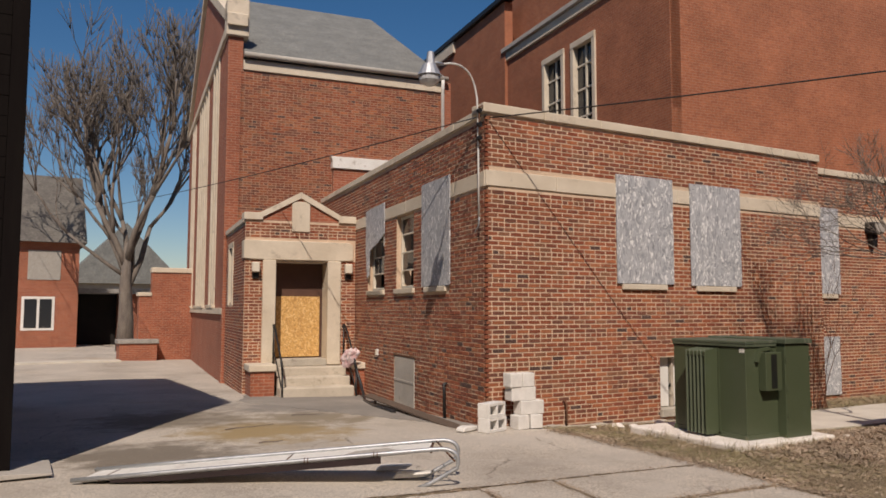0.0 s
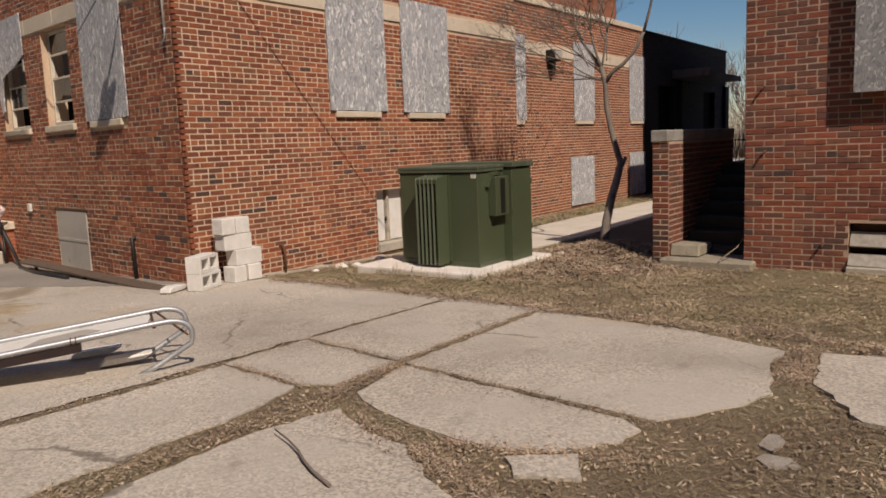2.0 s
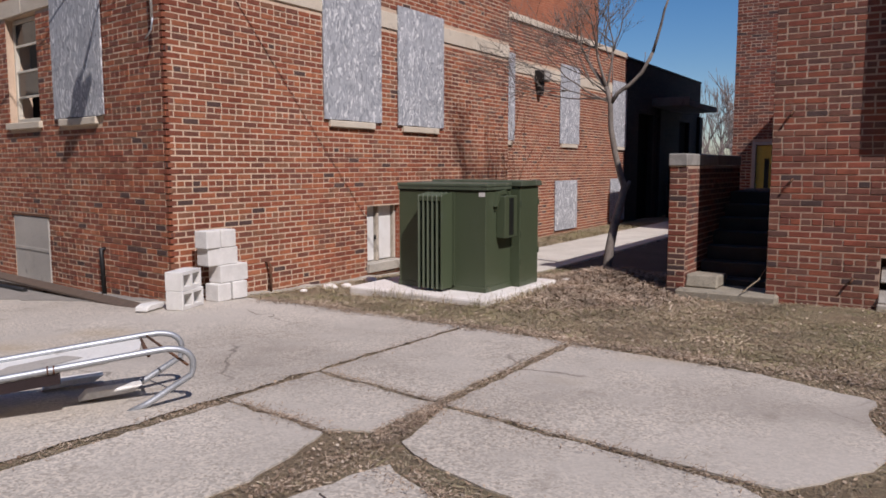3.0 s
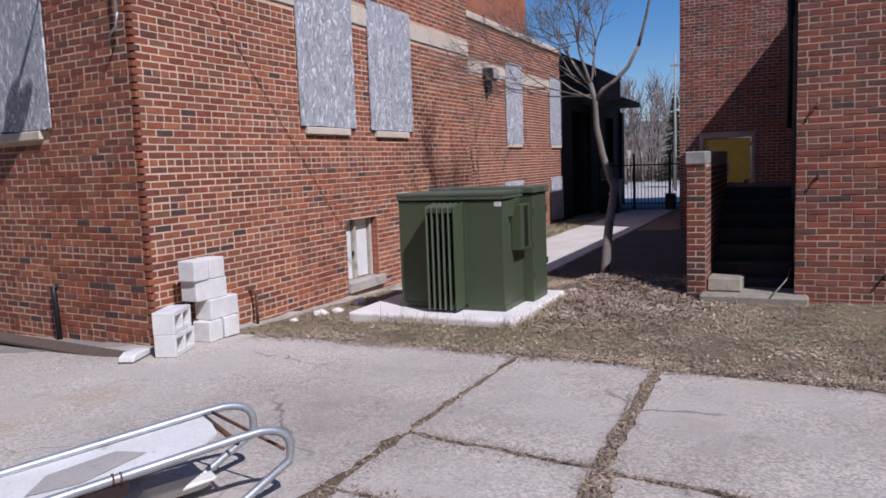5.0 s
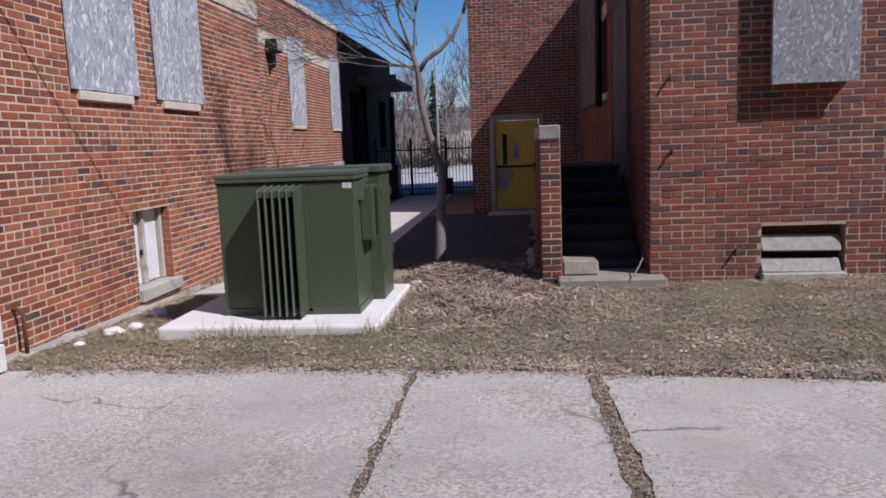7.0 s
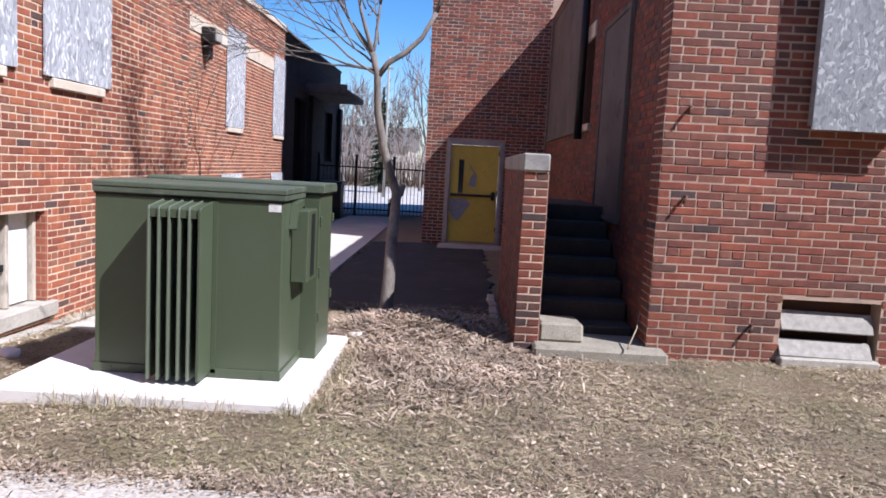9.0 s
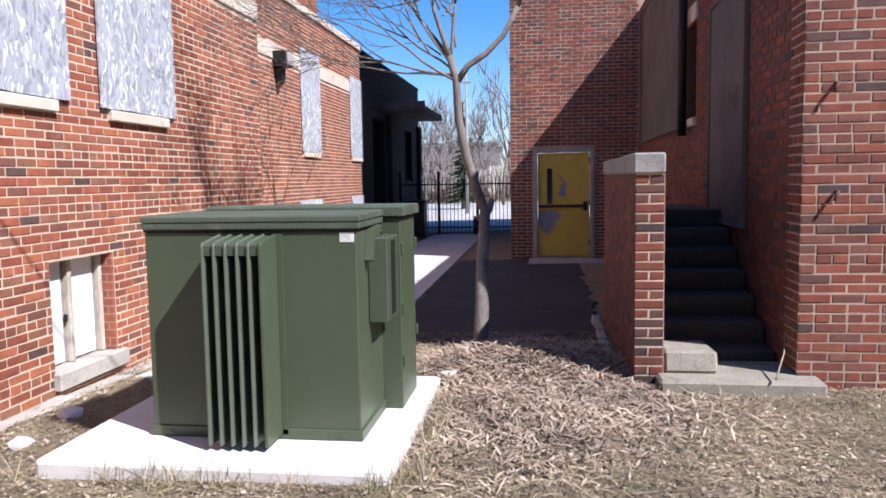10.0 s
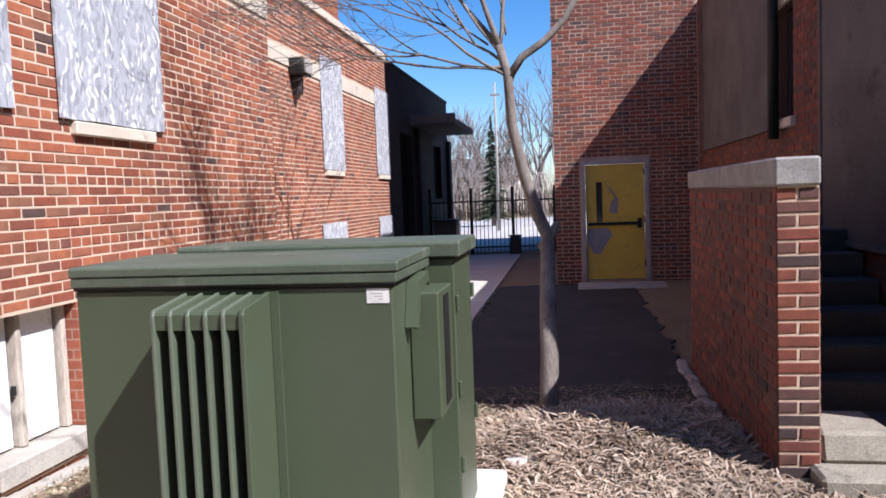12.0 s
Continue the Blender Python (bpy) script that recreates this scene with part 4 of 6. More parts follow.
te = thing("transept_eaves", CH @ pose(6.9, 20.6, 0, 0, 0, -90), "dark eaves and pale stone kneeler of the transept", "eaves", "", "structure")
part("kneeler", box(0.2, -0.1, 11.75, 3.4, 0.1, 12.2, 0.02), M_STONE, te)
part("eave", box(-2.2, -0.14, 12.21, 8.0, 0.3, 12.42, 0.03), M_IRON, te)

# ---- the right-hand building with its stair, and the block with the yellow door ----
rb_holes = [(1.09, 1.90, -0.10, 0.50)]
rb = wall("wall_house_front", pose(9.43, 3.9, 0, 0, 0, -90), 9.0, BASE, 4.5, rb_holes, "plum-red brick front of the neighbouring wing", material=M_MORTAR2)
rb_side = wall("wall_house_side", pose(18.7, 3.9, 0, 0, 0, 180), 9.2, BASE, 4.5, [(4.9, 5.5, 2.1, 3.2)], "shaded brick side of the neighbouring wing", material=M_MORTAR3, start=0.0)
solid("roof_house", box(9.6, -5.0, 4.3, 18.65, 3.7, 4.36), M_SHINGLE, pose(0, 0, 0), "flat roof of the neighbouring wing", "roof", "", "structure")
stone_course("coping_house", pose(9.40, 3.93, 0, 0, 0, -90), 9.0, 4.50, 4.60, -0.03, 0.33, 1.1, STN + " coping of the neighbouring wing")
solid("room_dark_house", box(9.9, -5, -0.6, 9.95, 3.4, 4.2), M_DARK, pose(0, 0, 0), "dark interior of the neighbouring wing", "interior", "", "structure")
dw_holes = [(6.3 - 5.86, 6.3 - 4.73, -0.09, 1.97)]
dwall = wall("wall_door_block", pose(18.7, 6.3, 0, 0, 0, -90), 10.3, BASE, 5.3, dw_holes, "brick wall with a yellow steel door", material=M_MORTAR2)
wall("wall_door_block_north", pose(30.0, 6.29, 0, 0, 0, 180), 11.0, BASE, 5.3, (), "shaded north side of the door block", material=M_FAR)
# Unseen storey, sized and set back so its shadow edge falls right.
solid("shadow_storey", box(19.87, -4.0, 5.3, 28.4, 6.29, 11.5), M_FAR, pose(0, 0, 0), "unseen brick storey, set back to place the shadow on the annex", "wall", "", "structure")
solid("roof_door_block", box(18.7, -4, 5.3, 19.86, 6.29, 5.38), M_SHINGLE, pose(0, 0, 0), "flat roof of the door block", "roof", "", "structure")

lb = thing("boxed_window", pose(9.43, 2.79, 0, 0, 0, -90), "window boxed in with a grey strand board panel", "boarded window")
part("board", box(0.0, -0.165, 1.88, 0.80, -0.145, 3.6, 0.003), M_OSB_GREY, lb, "weathered grey strand board")
for x in (0.03, 0.73):
    part("batten", box(x, -0.145, 1.92, x + 0.05, -0.01, 3.6), M_GREYWOOD, lb)
part("batten", box(0.08, -0.145, 1.92, 0.73, -0.10, 1.97), M_GREYWOOD, lb)
vent = thing("basement_vent", pose(9.43, 2.81, 0, 0, 0, -90), "basement opening closed with grey weathered boards", "vent")
part("backing", box(0.0, 0.16, -0.1, 0.81, 0.19, 0.5), M_BROWNDOOR, vent, "dark brown recess")
M_PALEBOARD = surface("sun_bleached_board", (0.40, 0.37, 0.32), (0.27, 0.245, 0.21), 4.0, 0.85, stretch=(0.8, 4, 5), dark=(0.26, 0.23, 0.19))
for z0, z1, y0, y1 in ((0.245, 0.40, 0.0, 0.085), (0.035, 0.165, -0.045, 0.05)):
    slat = bmesh.new()
    box(0.0, -0.012, 0.0, 0.76, 0.012, math.hypot(z1 - z0, y1 - y0), 0.004, slat)
    tilted = part("board", slat, M_PALEBOARD, vent, "bleached board leaning into the opening")
    tilted.matrix_local = pose(0.01 if z0 > 0.1 else 0.0, y0, z0, -math.degrees(math.atan2(y1 - y0, z1 - z0)), 0.8, 0)
part("sill", box(-0.01, -0.10, -0.12, 0.80, 0.12, 0.03, 0.012), M_STEP, vent, "pale concrete sill")
for x0, x1, z0, z1 in ((13.85, 18.1, 2.02, 4.3), (10.85, 12.3, 0.95, 3.15)):
    sp = thing("shutter_panel", pose(0, 0, 0), "grey panel closing a tall window, colour darkened for shade", "panel", "window panels")
    part("panel", box(x0 + 0.05, 3.905, z0 + 0.05, x1 - 0.05, 3.935, z1 - 0.05, 0.004), M_SHUTTER, sp)
    for a, b, c, d in ((x0, x0 + 0.048, z0, z1), (x1 - 0.048, x1, z0, z1), (x0 + 0.05, x1 - 0.05, z0, z0 + 0.048), (x0 + 0.05, x1 - 0.05, z1 - 0.048, z1)):
        part("edge_strip", box(a, 3.905, c, b, 3.95, d, 0.004), M_SHUTTER, sp)
solid("drain_pipe", tube([(13.55, 4.0, 4.4), (13.55, 4.0, 1.9)], 0.055), M_IRON, pose(0, 0, 0), "dark drain pipe on the shaded wall", "pipe")
nw = thing("narrow_window", pose(18.7, 3.9, 0, 0, 0, 180), "narrow dark window with stone sill and head", "window")
part("pane", box(4.9, 0.1, 2.1, 5.5, 0.12, 3.2), M_GLASS, nw)
part("sill", box(4.84, -0.05, 2.0, 5.56, 0.1, 2.095, 0.008), M_STONE, nw)
part("head", box(4.84, -0.03, 3.205, 5.56, 0.1, 3.4, 0.008), M_STONE, nw)

yd = thing("yellow_door", pose(18.7, 5.86, 0, 0, 0, -90), "scuffed yellow steel door with panic bar and narrow light", "door")
for x0, x1, a, c in ((0.0, 0.07, -0.09, 1.97), (1.06, 1.13, -0.09, 1.97), (0.07, 1.06, 1.90, 1.97)):
    part("frame", box(x0, -0.03, a, x1, 0.12, c, 0.006), M_FRAME, yd, "dull grey-pink frame")
leaf = part("door_leaf", box(0.08, 0.03, -0.07, 1.05, 0.08, 1.89, 0.004), M_DOOR, yd)
part("vision_light", box(0.25, 0.02, 0.92, 0.35, 0.03, 1.60), M_GLASS, leaf, "narrow dark glass")
part("panic_bar", box(0.10, -0.03, 0.86, 0.98, 0.02, 0.91, 0.01), M_IRON, leaf, "black panic bar")
part("bar_end", box(0.93, -0.04, 0.80, 1.0, 0.03, 0.97, 0.01), M_IRON, leaf)
part("scuff", prism([(0.10, 0.80), (0.42, 0.82), (0.52, 0.70), (0.40, 0.52), (0.30, 0.36), (0.18, 0.38), (0.10, 0.55)], 0.026, 0.0295), M_SCUFF, leaf, "scraped grey patch")
part("scuff", prism([(0.42, 1.55), (0.50, 1.48), (0.62, 1.30), (0.60, 1.05), (0.46, 1.08), (0.50, 1.25), (0.56, 1.34)], 0.026, 0.0295), M_SCUFF, leaf, "scraped grey patch")
for z in (0.2, 0.95, 1.75):
    part("hinge", tube([(1.05, 0.02, z - 0.05), (1.05, 0.02, z + 0.05)], 0.012), M_IRON, leaf)
for i, (d, z) in enumerate(((0.9, -0.11), (1.4, -0.2))):
    solid("door_step", box(18.7 - d, 4.4, -0.6, 18.66 if not i else 17.82, 5.95, z, 0.01), M_STEP, pose(0, 0, 0), "worn concrete step below the yellow door", "step", "door steps")

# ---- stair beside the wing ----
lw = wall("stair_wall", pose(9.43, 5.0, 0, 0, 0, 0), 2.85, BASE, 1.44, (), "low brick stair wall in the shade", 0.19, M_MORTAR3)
lw.matrix_world = pose(12.28, 5.0, 0, 0, 0, 180)
inner = wall("stair_wall_inner", pose(9.435, 4.796, 0), 2.8, BASE, 1.44, (), "inner brick face of the stair wall", 0.012, M_MORTAR2)
stone_course("stair_wall_cap", pose(12.30, 5.015, 0, 0, 0, 180), 2.9, 1.442, 1.585, 0.0, 0.22, 1.45, "grey weathered stone cap of the stair wall", M_CAP, bevel=0.012)
M_OLDSTEP = surface("lichened_concrete", (0.33, 0.295, 0.225), (0.24, 0.21, 0.16), 5.0, 0.95, fine=90, grain=0.3, bump=0.5, dark=(0.14, 0.125, 0.095))
solid("stair_threshold", box(9.22, 3.76, -0.4, 9.85, 4.85, 0.03, 0.02), M_OLDSTEP, pose(0, 0, 0), "broad concrete slab before the stair", "slab")
solid("stair_block", prism([(9.42, 0.032), (9.95, 0.032), (9.95, 0.16), (9.47, 0.185)], 4.42, 4.79, None, 0.02), M_OLDSTEP, pose(0, 0, 0), "rough broken concrete block beside the stair wall", "block")
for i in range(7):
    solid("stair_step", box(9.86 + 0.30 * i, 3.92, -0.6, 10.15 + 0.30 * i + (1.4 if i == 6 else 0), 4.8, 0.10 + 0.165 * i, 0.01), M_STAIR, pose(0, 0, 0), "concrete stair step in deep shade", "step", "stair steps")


# ---- the transformer on its pad ----
solid("equipment_pad", box(7.50, 6.38, -0.35, 9.35, 8.27, 0.0, 0.025, None, 2), M_PAD, pose(0, 0, 0), "pale concrete equipment pad", "pad")
tr = thing("pad_transformer", pose(7.93, 6.62, 0), "dark green steel pad-mounted transformer with cooling fins", "transformer")
tr.scale = (1, 1, 1.022)
part("tank", box(0.0, 0.0, 0.03, 0.60, 1.206, 1.13, 0.006), M_GREEN, tr)
part("skirt", box(-0.012, -0.012, 0.0, 0.603, 1.215, 0.06, 0.004), M_GREEN, tr)
lid = part("lid", prism([(-0.022, 1.180), (0.58, 1.182), (0.58, 1.220), (-0.012, 1.216), (-0.022, 1.210)], -0.026, 1.219, None, 0.004), M_GREEN_LID, tr, "faded overhanging lid")
part("lid_band", box(-0.018, -0.02, 1.142, 0.58, 1.214, 1.178, 0.004), M_GREEN_LID, lid, "lower band of the lid")
# Dark strip paints the line of shade under the lid.
part("lid_gap_shade", box(-0.006, -0.004, 1.131, 0.578, 1.21, 1.141), M_GREEN_DARK, lid)
part("cabinet", box(0.605, -0.12, 0.0, 1.10, 1.15, 1.17, 0.006), M_GREEN, tr)
part("cabinet_lid", prism([(0.585, 1.175), (1.13, 1.175), (1.13, 1.225), (1.10, 1.24), (0.60, 1.245), (0.585, 1.235)], -0.15, 1.12, None, 0.006), M_GREEN_LID, tr, "lid of the rear cabinet")
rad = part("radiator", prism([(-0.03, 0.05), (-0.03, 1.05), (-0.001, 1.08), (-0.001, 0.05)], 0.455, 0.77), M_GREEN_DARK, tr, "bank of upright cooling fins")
FIN = [(-0.235, 0.03), (-0.235, 1.070), (-0.225, 1.088), (0.0, 1.118), (0.0, 0.03)]
# Fins take a paler green than the tank, over their whole surface.
M_FIN = surface("paler_fin_enamel", (0.125, 0.145, 0.10), (0.10, 0.12, 0.08), 2.0, 0.45, fine=200, grain=0.1, bump=0.05, dist=0.002)
for i in range(5):
    y = 0.510 + 0.0625 * i
    part("fin", prism(FIN, y, y + 0.014, None, 0.003), M_FIN, rad, "cooling fin in a paler green than the tank")
    part("fin_cap", prism([(-0.224, 1.022), (-0.224, 1.072), (-0.215, 1.080), (-0.002, 1.108), (-0.002, 1.08), (-0.20, 1.055), (-0.20, 1.022)], y - 0.0475, y - 0.001), M_GREEN, rad, "sloping cap between two fins")
part("end_plate", prism(FIN, 0.443, 0.462, None, 0.003), M_GREEN, rad)
part("flange", box(-0.012, 0.412, 0.03, -0.001, 0.441, 1.118), M_GREEN, rad)
mb = part("handle_box", box(0.24, -0.115, 0.60, 0.55, -0.002, 1.075, 0.006), M_GREEN, tr, "raised locker on the side")
# Flat near-black plate paints the locker's shaded slit.
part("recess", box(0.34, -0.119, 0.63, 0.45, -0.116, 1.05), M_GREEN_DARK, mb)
part("hood", prism([(0.16, 0.96), (0.22, 1.12), (0.40, 1.14), (0.40, 1.10), (0.25, 1.08), (0.19, 0.95)], -0.05, -0.002), M_GREEN, tr)
part("lifting_eye", tube(bend((0.30, -0.03, 1.06), (0.44, -0.03, 1.2), (0.52, -0.03, 1.04), 6), 0.009, 6), M_GREEN, tr)
part("rating_label", box(-0.003, 0.012, 1.072, -0.001, 0.092, 1.122), M_WHITE, tr, "small white paper label")
b = bmesh.new()
for k in range(3):
    box(-0.0042, 0.035, 1.084 + 0.010 * k, -0.0032, 0.05 + 0.015 * k, 1.087 + 0.010 * k, 0, b)
part("label_print", b, M_PANELGREY, tr, "grey printed lines")
for x, z in ((0.62, 0.3), (0.62, 0.62), (0.62, 0.98), (1.09, 0.98), (1.09, 0.4)):
    part("hinge", box(x - 0.012, -0.136, z - 0.035, x + 0.012, -0.121, z + 0.035, 0.004), M_GREEN, tr)
for y in (0.1, 1.1):
    part("bolt", tube([(-0.02, y, 0.03), (0.0, y, 0.03)], 0.014, 6), M_GREEN, tr)

# ---- concrete blocks at the building corner ----


def put_block(m, holes, label):
    b = bmesh.new()
    if holes:
        for x0, x1 in ((0, 0.034), (0.183, 0.217), (0.366, 0.40)):
            box(x0, 0, 0, x1, 0.19, 0.19, 0.005, b)
        for y0, y1 in ((0.001, 0.034), (0.156, 0.189)):
            for x0, x1 in ((0.030, 0.187), (0.213, 0.370)):
                box(x0, y0, 0.001, x1, y1, 0.189, 0.0, b)
    else:
        box(0, 0, 0, 0.40 if "half" not in label else 0.195, 0.19, 0.19, 0.009, b, 2)
    return solid("concrete_block", b, M_CMU, m, label, "concrete block", "stacked concrete blocks")


zb = ground_z(6.2, 8.95) + 0.035
zc = ground_z(5.75, 8.9) + 0.035
put_block(pose(5.95, 8.78, zb, 0, 0, 4) @ pose(0, 0.2, 0, 0, 0, -90), False, "pale grey half concrete block stood on the paving")
put_block(pose(6.17, 8.80, zb, 0, 0, -3), False, "pale grey half concrete block at the foot of the stack")
put_block(pose(6.02, 8.82, zb + 0.192, 0, 0, 2), False, "pale grey concrete block in a stack")
put_block(pose(5.89, 8.86, zb + 0.384, 0, 0, -2), False, "pale grey concrete block near the top of the stack")
put_block(pose(5.86, 8.84, zb + 0.576, 0, 0, 1), False, "pale grey half concrete block on top of the stack")
put_block(pose(6.07, 8.85, zb + 0.576, 0, 0, -3), False, "pale grey half concrete block on top of the stack")
put_block(pose(5.37, 8.64, zc, 0, 0, 20) @ pose(0, 0.0, 0.19, 90, 0, 0) @ pose(0, -0.19, -0.19, 0, 0, 0), True, "hollow concrete block lying on its side, cells showing")
put_block(pose(5.38, 8.65, zc + 0.192, 0, 0, 23) @ pose(0, 0.0, 0.19, 90, 0, 0) @ pose(0, -0.19, -0.19, 0, 0, 0), True, "hollow concrete block on top of another, cells showing")
solid("stone_fragment", prism([(0, 0), (0.30, 0.0), (0.34, 0.05), (0.10, 0.07), (0.02, 0.05)], 0, 0.14, None, 0.012), M_CMU, pose(5.10, 8.85, ground_z(5.3, 8.9) + 0.034, 0, 0, 20), "broken pale concrete fragment on the paving", "rubble")
pl = thing("fallen_plank", CH @ pose(0, 0, 0), "long weathered plank lying along the foot of the wall", "plank")
part("board", prism([(-0.47, -0.045), (-0.33, -0.005), (-0.33, 0.015), (-0.47, -0.022)], -0.1, 4.5), M_WOOD, pl)
for y in (0.4, 2.2, 4.0):
    part("batten", box(-0.40, y, -0.16, -0.37, y + 0.08, -0.024, 0.004), M_WOOD, pl)
solid("black_hose", tube([(-0.28, 5.95, 0.62), (-0.25, 5.72, 0.30), *bend((-0.22, 5.6, 0.12), (-0.2, 5.3, -0.22), (-0.34, 4.9, -0.17), 6), (-0.42, 4.6, -0.13), (-0.55, 3.6, -0.10), (-0.56, 2.4, -0.07)], 0.032, 8), M_BLACKPLASTIC, CH, "black corrugated hose trailing from the handrail along the wall", "hose")
ox = thing("outlet_box", SIDE(5.15), "small pale outlet box low on the entrance-side wall", "outlet box")
part("box_body", box(0, -0.05, 0.70, 0.11, -0.004, 0.83, 0.008), M_WHITE, ox)
part("box_lid", box(0.012, -0.058, 0.712, 0.098, -0.051, 0.818, 0.003), M_CREAM, ox)
solid("standpipe", tube([(7.05, 9.12, -0.1), (7.05, 9.12, 0.24), (7.06, 9.16, 0.27), (7.06, 9.24, 0.27)], 0.016), M_RUST, pose(0, 0, 0), "short rusty pipe at the wall's foot", "pipe")
solid("wall_pipe", tube([(-0.05, 1.42, -0.1), (-0.06, 1.42, 0.30), (-0.05, 1.46, 0.45), (0.05, 1.46, 0.47)], 0.028), M_IRON, CH, "short black pipe on the entrance-side wall", "pipe")
for k, (x, y, s) in enumerate(((7.75, 8.78, 0.09), (7.35, 8.86, 0.05), (9.55, 6.32, 0.09), (8.0, 8.72, 0.07), (8.6, 8.8, 0.09))):
    b = bmesh.new()
    bmesh.ops.create_icosphere(b, subdivisions=2, radius=s)
    for v in b.verts:
        v.co *= 1 + 0.35 * noise.noise(v.co * 14 + Vector((k, 0, 0)))
        v.co.z *= 0.55
    solid("rubble_stone", b, M_PAD, pose(x, y, ground_z(x, y) + s * 0.3), "pale lump of broken concrete", "rubble", "rubble")

foot = bmesh.new()
for k in range(30):
    x = 6.6 + 0.13 * k
    hgt = 0.0 + 0.09 * noise.noise((x * 2.3, 4, 1))
    box(x, 9.08 - 0.05 * noise.noise((x * 4, 1, 2)), -0.4, x + 0.14, 9.217, ground_z(x, 9.1) + max(0.01, hgt), 0.008, foot)
solid("footing", foot, M_STEP, pose(0, 0, 0), "ragged pale concrete footing along the wall", "footing", "", "structure")

# ---- tube frame with a white panel, lying in the drive ----
def frame_axis(s, u, z):
    """s along the frame from its low end, u across it."""
    a, c = Vector((0.33, 7.72, 0.0)), Vector((3.22, 6.02, 0.0))
    d = (c - a).normalized()
    n = Vector((-d.y, d.x, 0))
    return a + d * s + n * u + Vector((0, 0, z))


FL = 3.24
lift = lambda s: ground_z(2, 7) + 0.05 + 0.29 * s / FL
fr = thing("tube_frame", pose(0, 0, 0), "galvanised tube frame with a white panel lying on the drive", "metal frame")
for u in (0.0, 0.46):
    pts = [frame_axis(s, u, lift(s)) for s in (0.0, 0.8, 1.6, 2.4, FL)]
    pts += bend(frame_axis(FL + 0.03, u, lift(FL) + 0.005), frame_axis(FL + 0.28, u, lift(FL) + 0.02), frame_axis(FL + 0.22, u, lift(FL) - 0.16), 8)[1:]
    pts += [frame_axis(FL - 0.02, u, 0.10), frame_axis(FL - 0.16, u, 0.045)]
    part("rail", tube(pts, 0.019, 10), M_ZINC, fr, "galvanised tube with hooked end")
for s in (0.25, 1.9, 3.23):
    part("cross_bar", tube([frame_axis(s, 0.0, lift(s) - 0.02), frame_axis(s, 0.46, lift(s) - 0.02)], 0.012, 8), M_RUST, fr)
part("cross_bar", tube([frame_axis(FL + 0.02, 0.46, lift(FL)), frame_axis(FL + 0.2, 0.0, lift(FL) - 0.10)], 0.008, 6), M_RUST, fr, "thin rusty wire brace")
b = bmesh.new()
c = [frame_axis(s, u, lift(s) - 0.012) for s, u in ((0.05, 0.0), (3.0, 0.0), (3.2, 0.18), (3.24, 0.44), (0.05, 0.46))]
lo, hi = [b.verts.new(p - Vector((0, 0, 0.012))) for p in c], [b.verts.new(p) for p in c]
b.faces.new(hi)
b.faces.new(lo[::-1])
for k in range(5):
    b.faces.new((lo[k], lo[(k + 1) % 5], hi[(k + 1) % 5], hi[k]))
bmesh.ops.recalc_face_normals(b, faces=b.faces[:])
part("panel", b, M_WHITE, fr, "white painted panel, chipped")
b = bmesh.new()
b.faces.new([b.verts.new(frame_axis(s, u, lift(s) - 0.008)) for s, u in ((2.42, 0.14), (2.62, 0.09), (2.90, 0.20), (2.80, 0.33), (2.52, 0.30))])
part("chipped_patch", b, M_PANELGREY, fr, "bare grey patch")
b = bmesh.new()
edge = [frame_axis(s, u, lift(s) - d) for u in (0.0, 0.02) for s, d in ((0.35, 0.020), (2.78, 0.020), (2.78, 0.085), (0.9, 0.075), (0.35, 0.05))]
near, off = [b.verts.new(p) for p in edge[:5]], [b.verts.new(p) for p in edge[5:]]
b.faces.new(near)
b.faces.new(off[::-1])
for k in range(5):
    b.faces.new((near[(k + 1) % 5], near[k], off[k], off[(k + 1) % 5]))
bmesh.ops.recalc_face_normals(b, faces=b.faces[:])
part("skirt", b, surface("dark_maroon_board", (0.028, 0.014, 0.014), (0.018, 0.010, 0.010), 4.0, 0.85), fr, "dark maroon board under the near tube")
for u, s in ((0.0, 2.1), (0.0, 2.72)):
    for d in (0.0, 0.03):
        part("band", tube([frame_axis(s + d - 0.004, u, lift(s)), frame_axis(s + d + 0.004, u, lift(s))], 0.0235, 10), M_RUST, fr)
for p in (Vector((2.95, 6.92, 0)), Vector((2.93, 6.50, 0))):
    solid("white_scrap", prism([(0, 0), (0.30, 0.02), (0.36, 0.06), (0.05, 0.05)], 0, 0.10, None, 0.006), M_WHITE, pose(p.x, p.y, ground_z(p.x, p.y) + 0.036, 0, 0, -30), "scrap of white painted board on the paving", "scrap", "white scraps")
js = thing("metal_sheet", pose(-0.02, 8.45, ground_z(0, 8.4) + 0.036, 0, 0, 0), "grey sheet lying bent on the drive", "metal sheet")
part("sheet", prism([(-0.9, 0.0), (0.22, 0.02), (0.22, 0.04), (-0.9, 0.10)], -0.3, 0.42, None, 0.004), M_PANELGREY, js)
for x, y, l, a in ((2.75, 10.7, 0.75, 14), (4.0, 11.9, 0.5, -10), (2.48, 4.03, 0.75, 65), (2.6, 9.2, 0.3, 5)):
    k = [(math.cos(radians(a)) * l * (s / 5 - 0.5), math.sin(radians(a)) * l * (s / 5 - 0.5) + 0.03 * math.sin(s * 1.3), 0) for s in range(6)]
    solid("fallen_twig", tube([(x + p[0], y + p[1], ground_z(x, y) + 0.045) for p in k], 0.009, 5, None, 0.004), M_TWIG, pose(0, 0, 0), "thin brown twig on the paving", "twig", "fallen twigs")
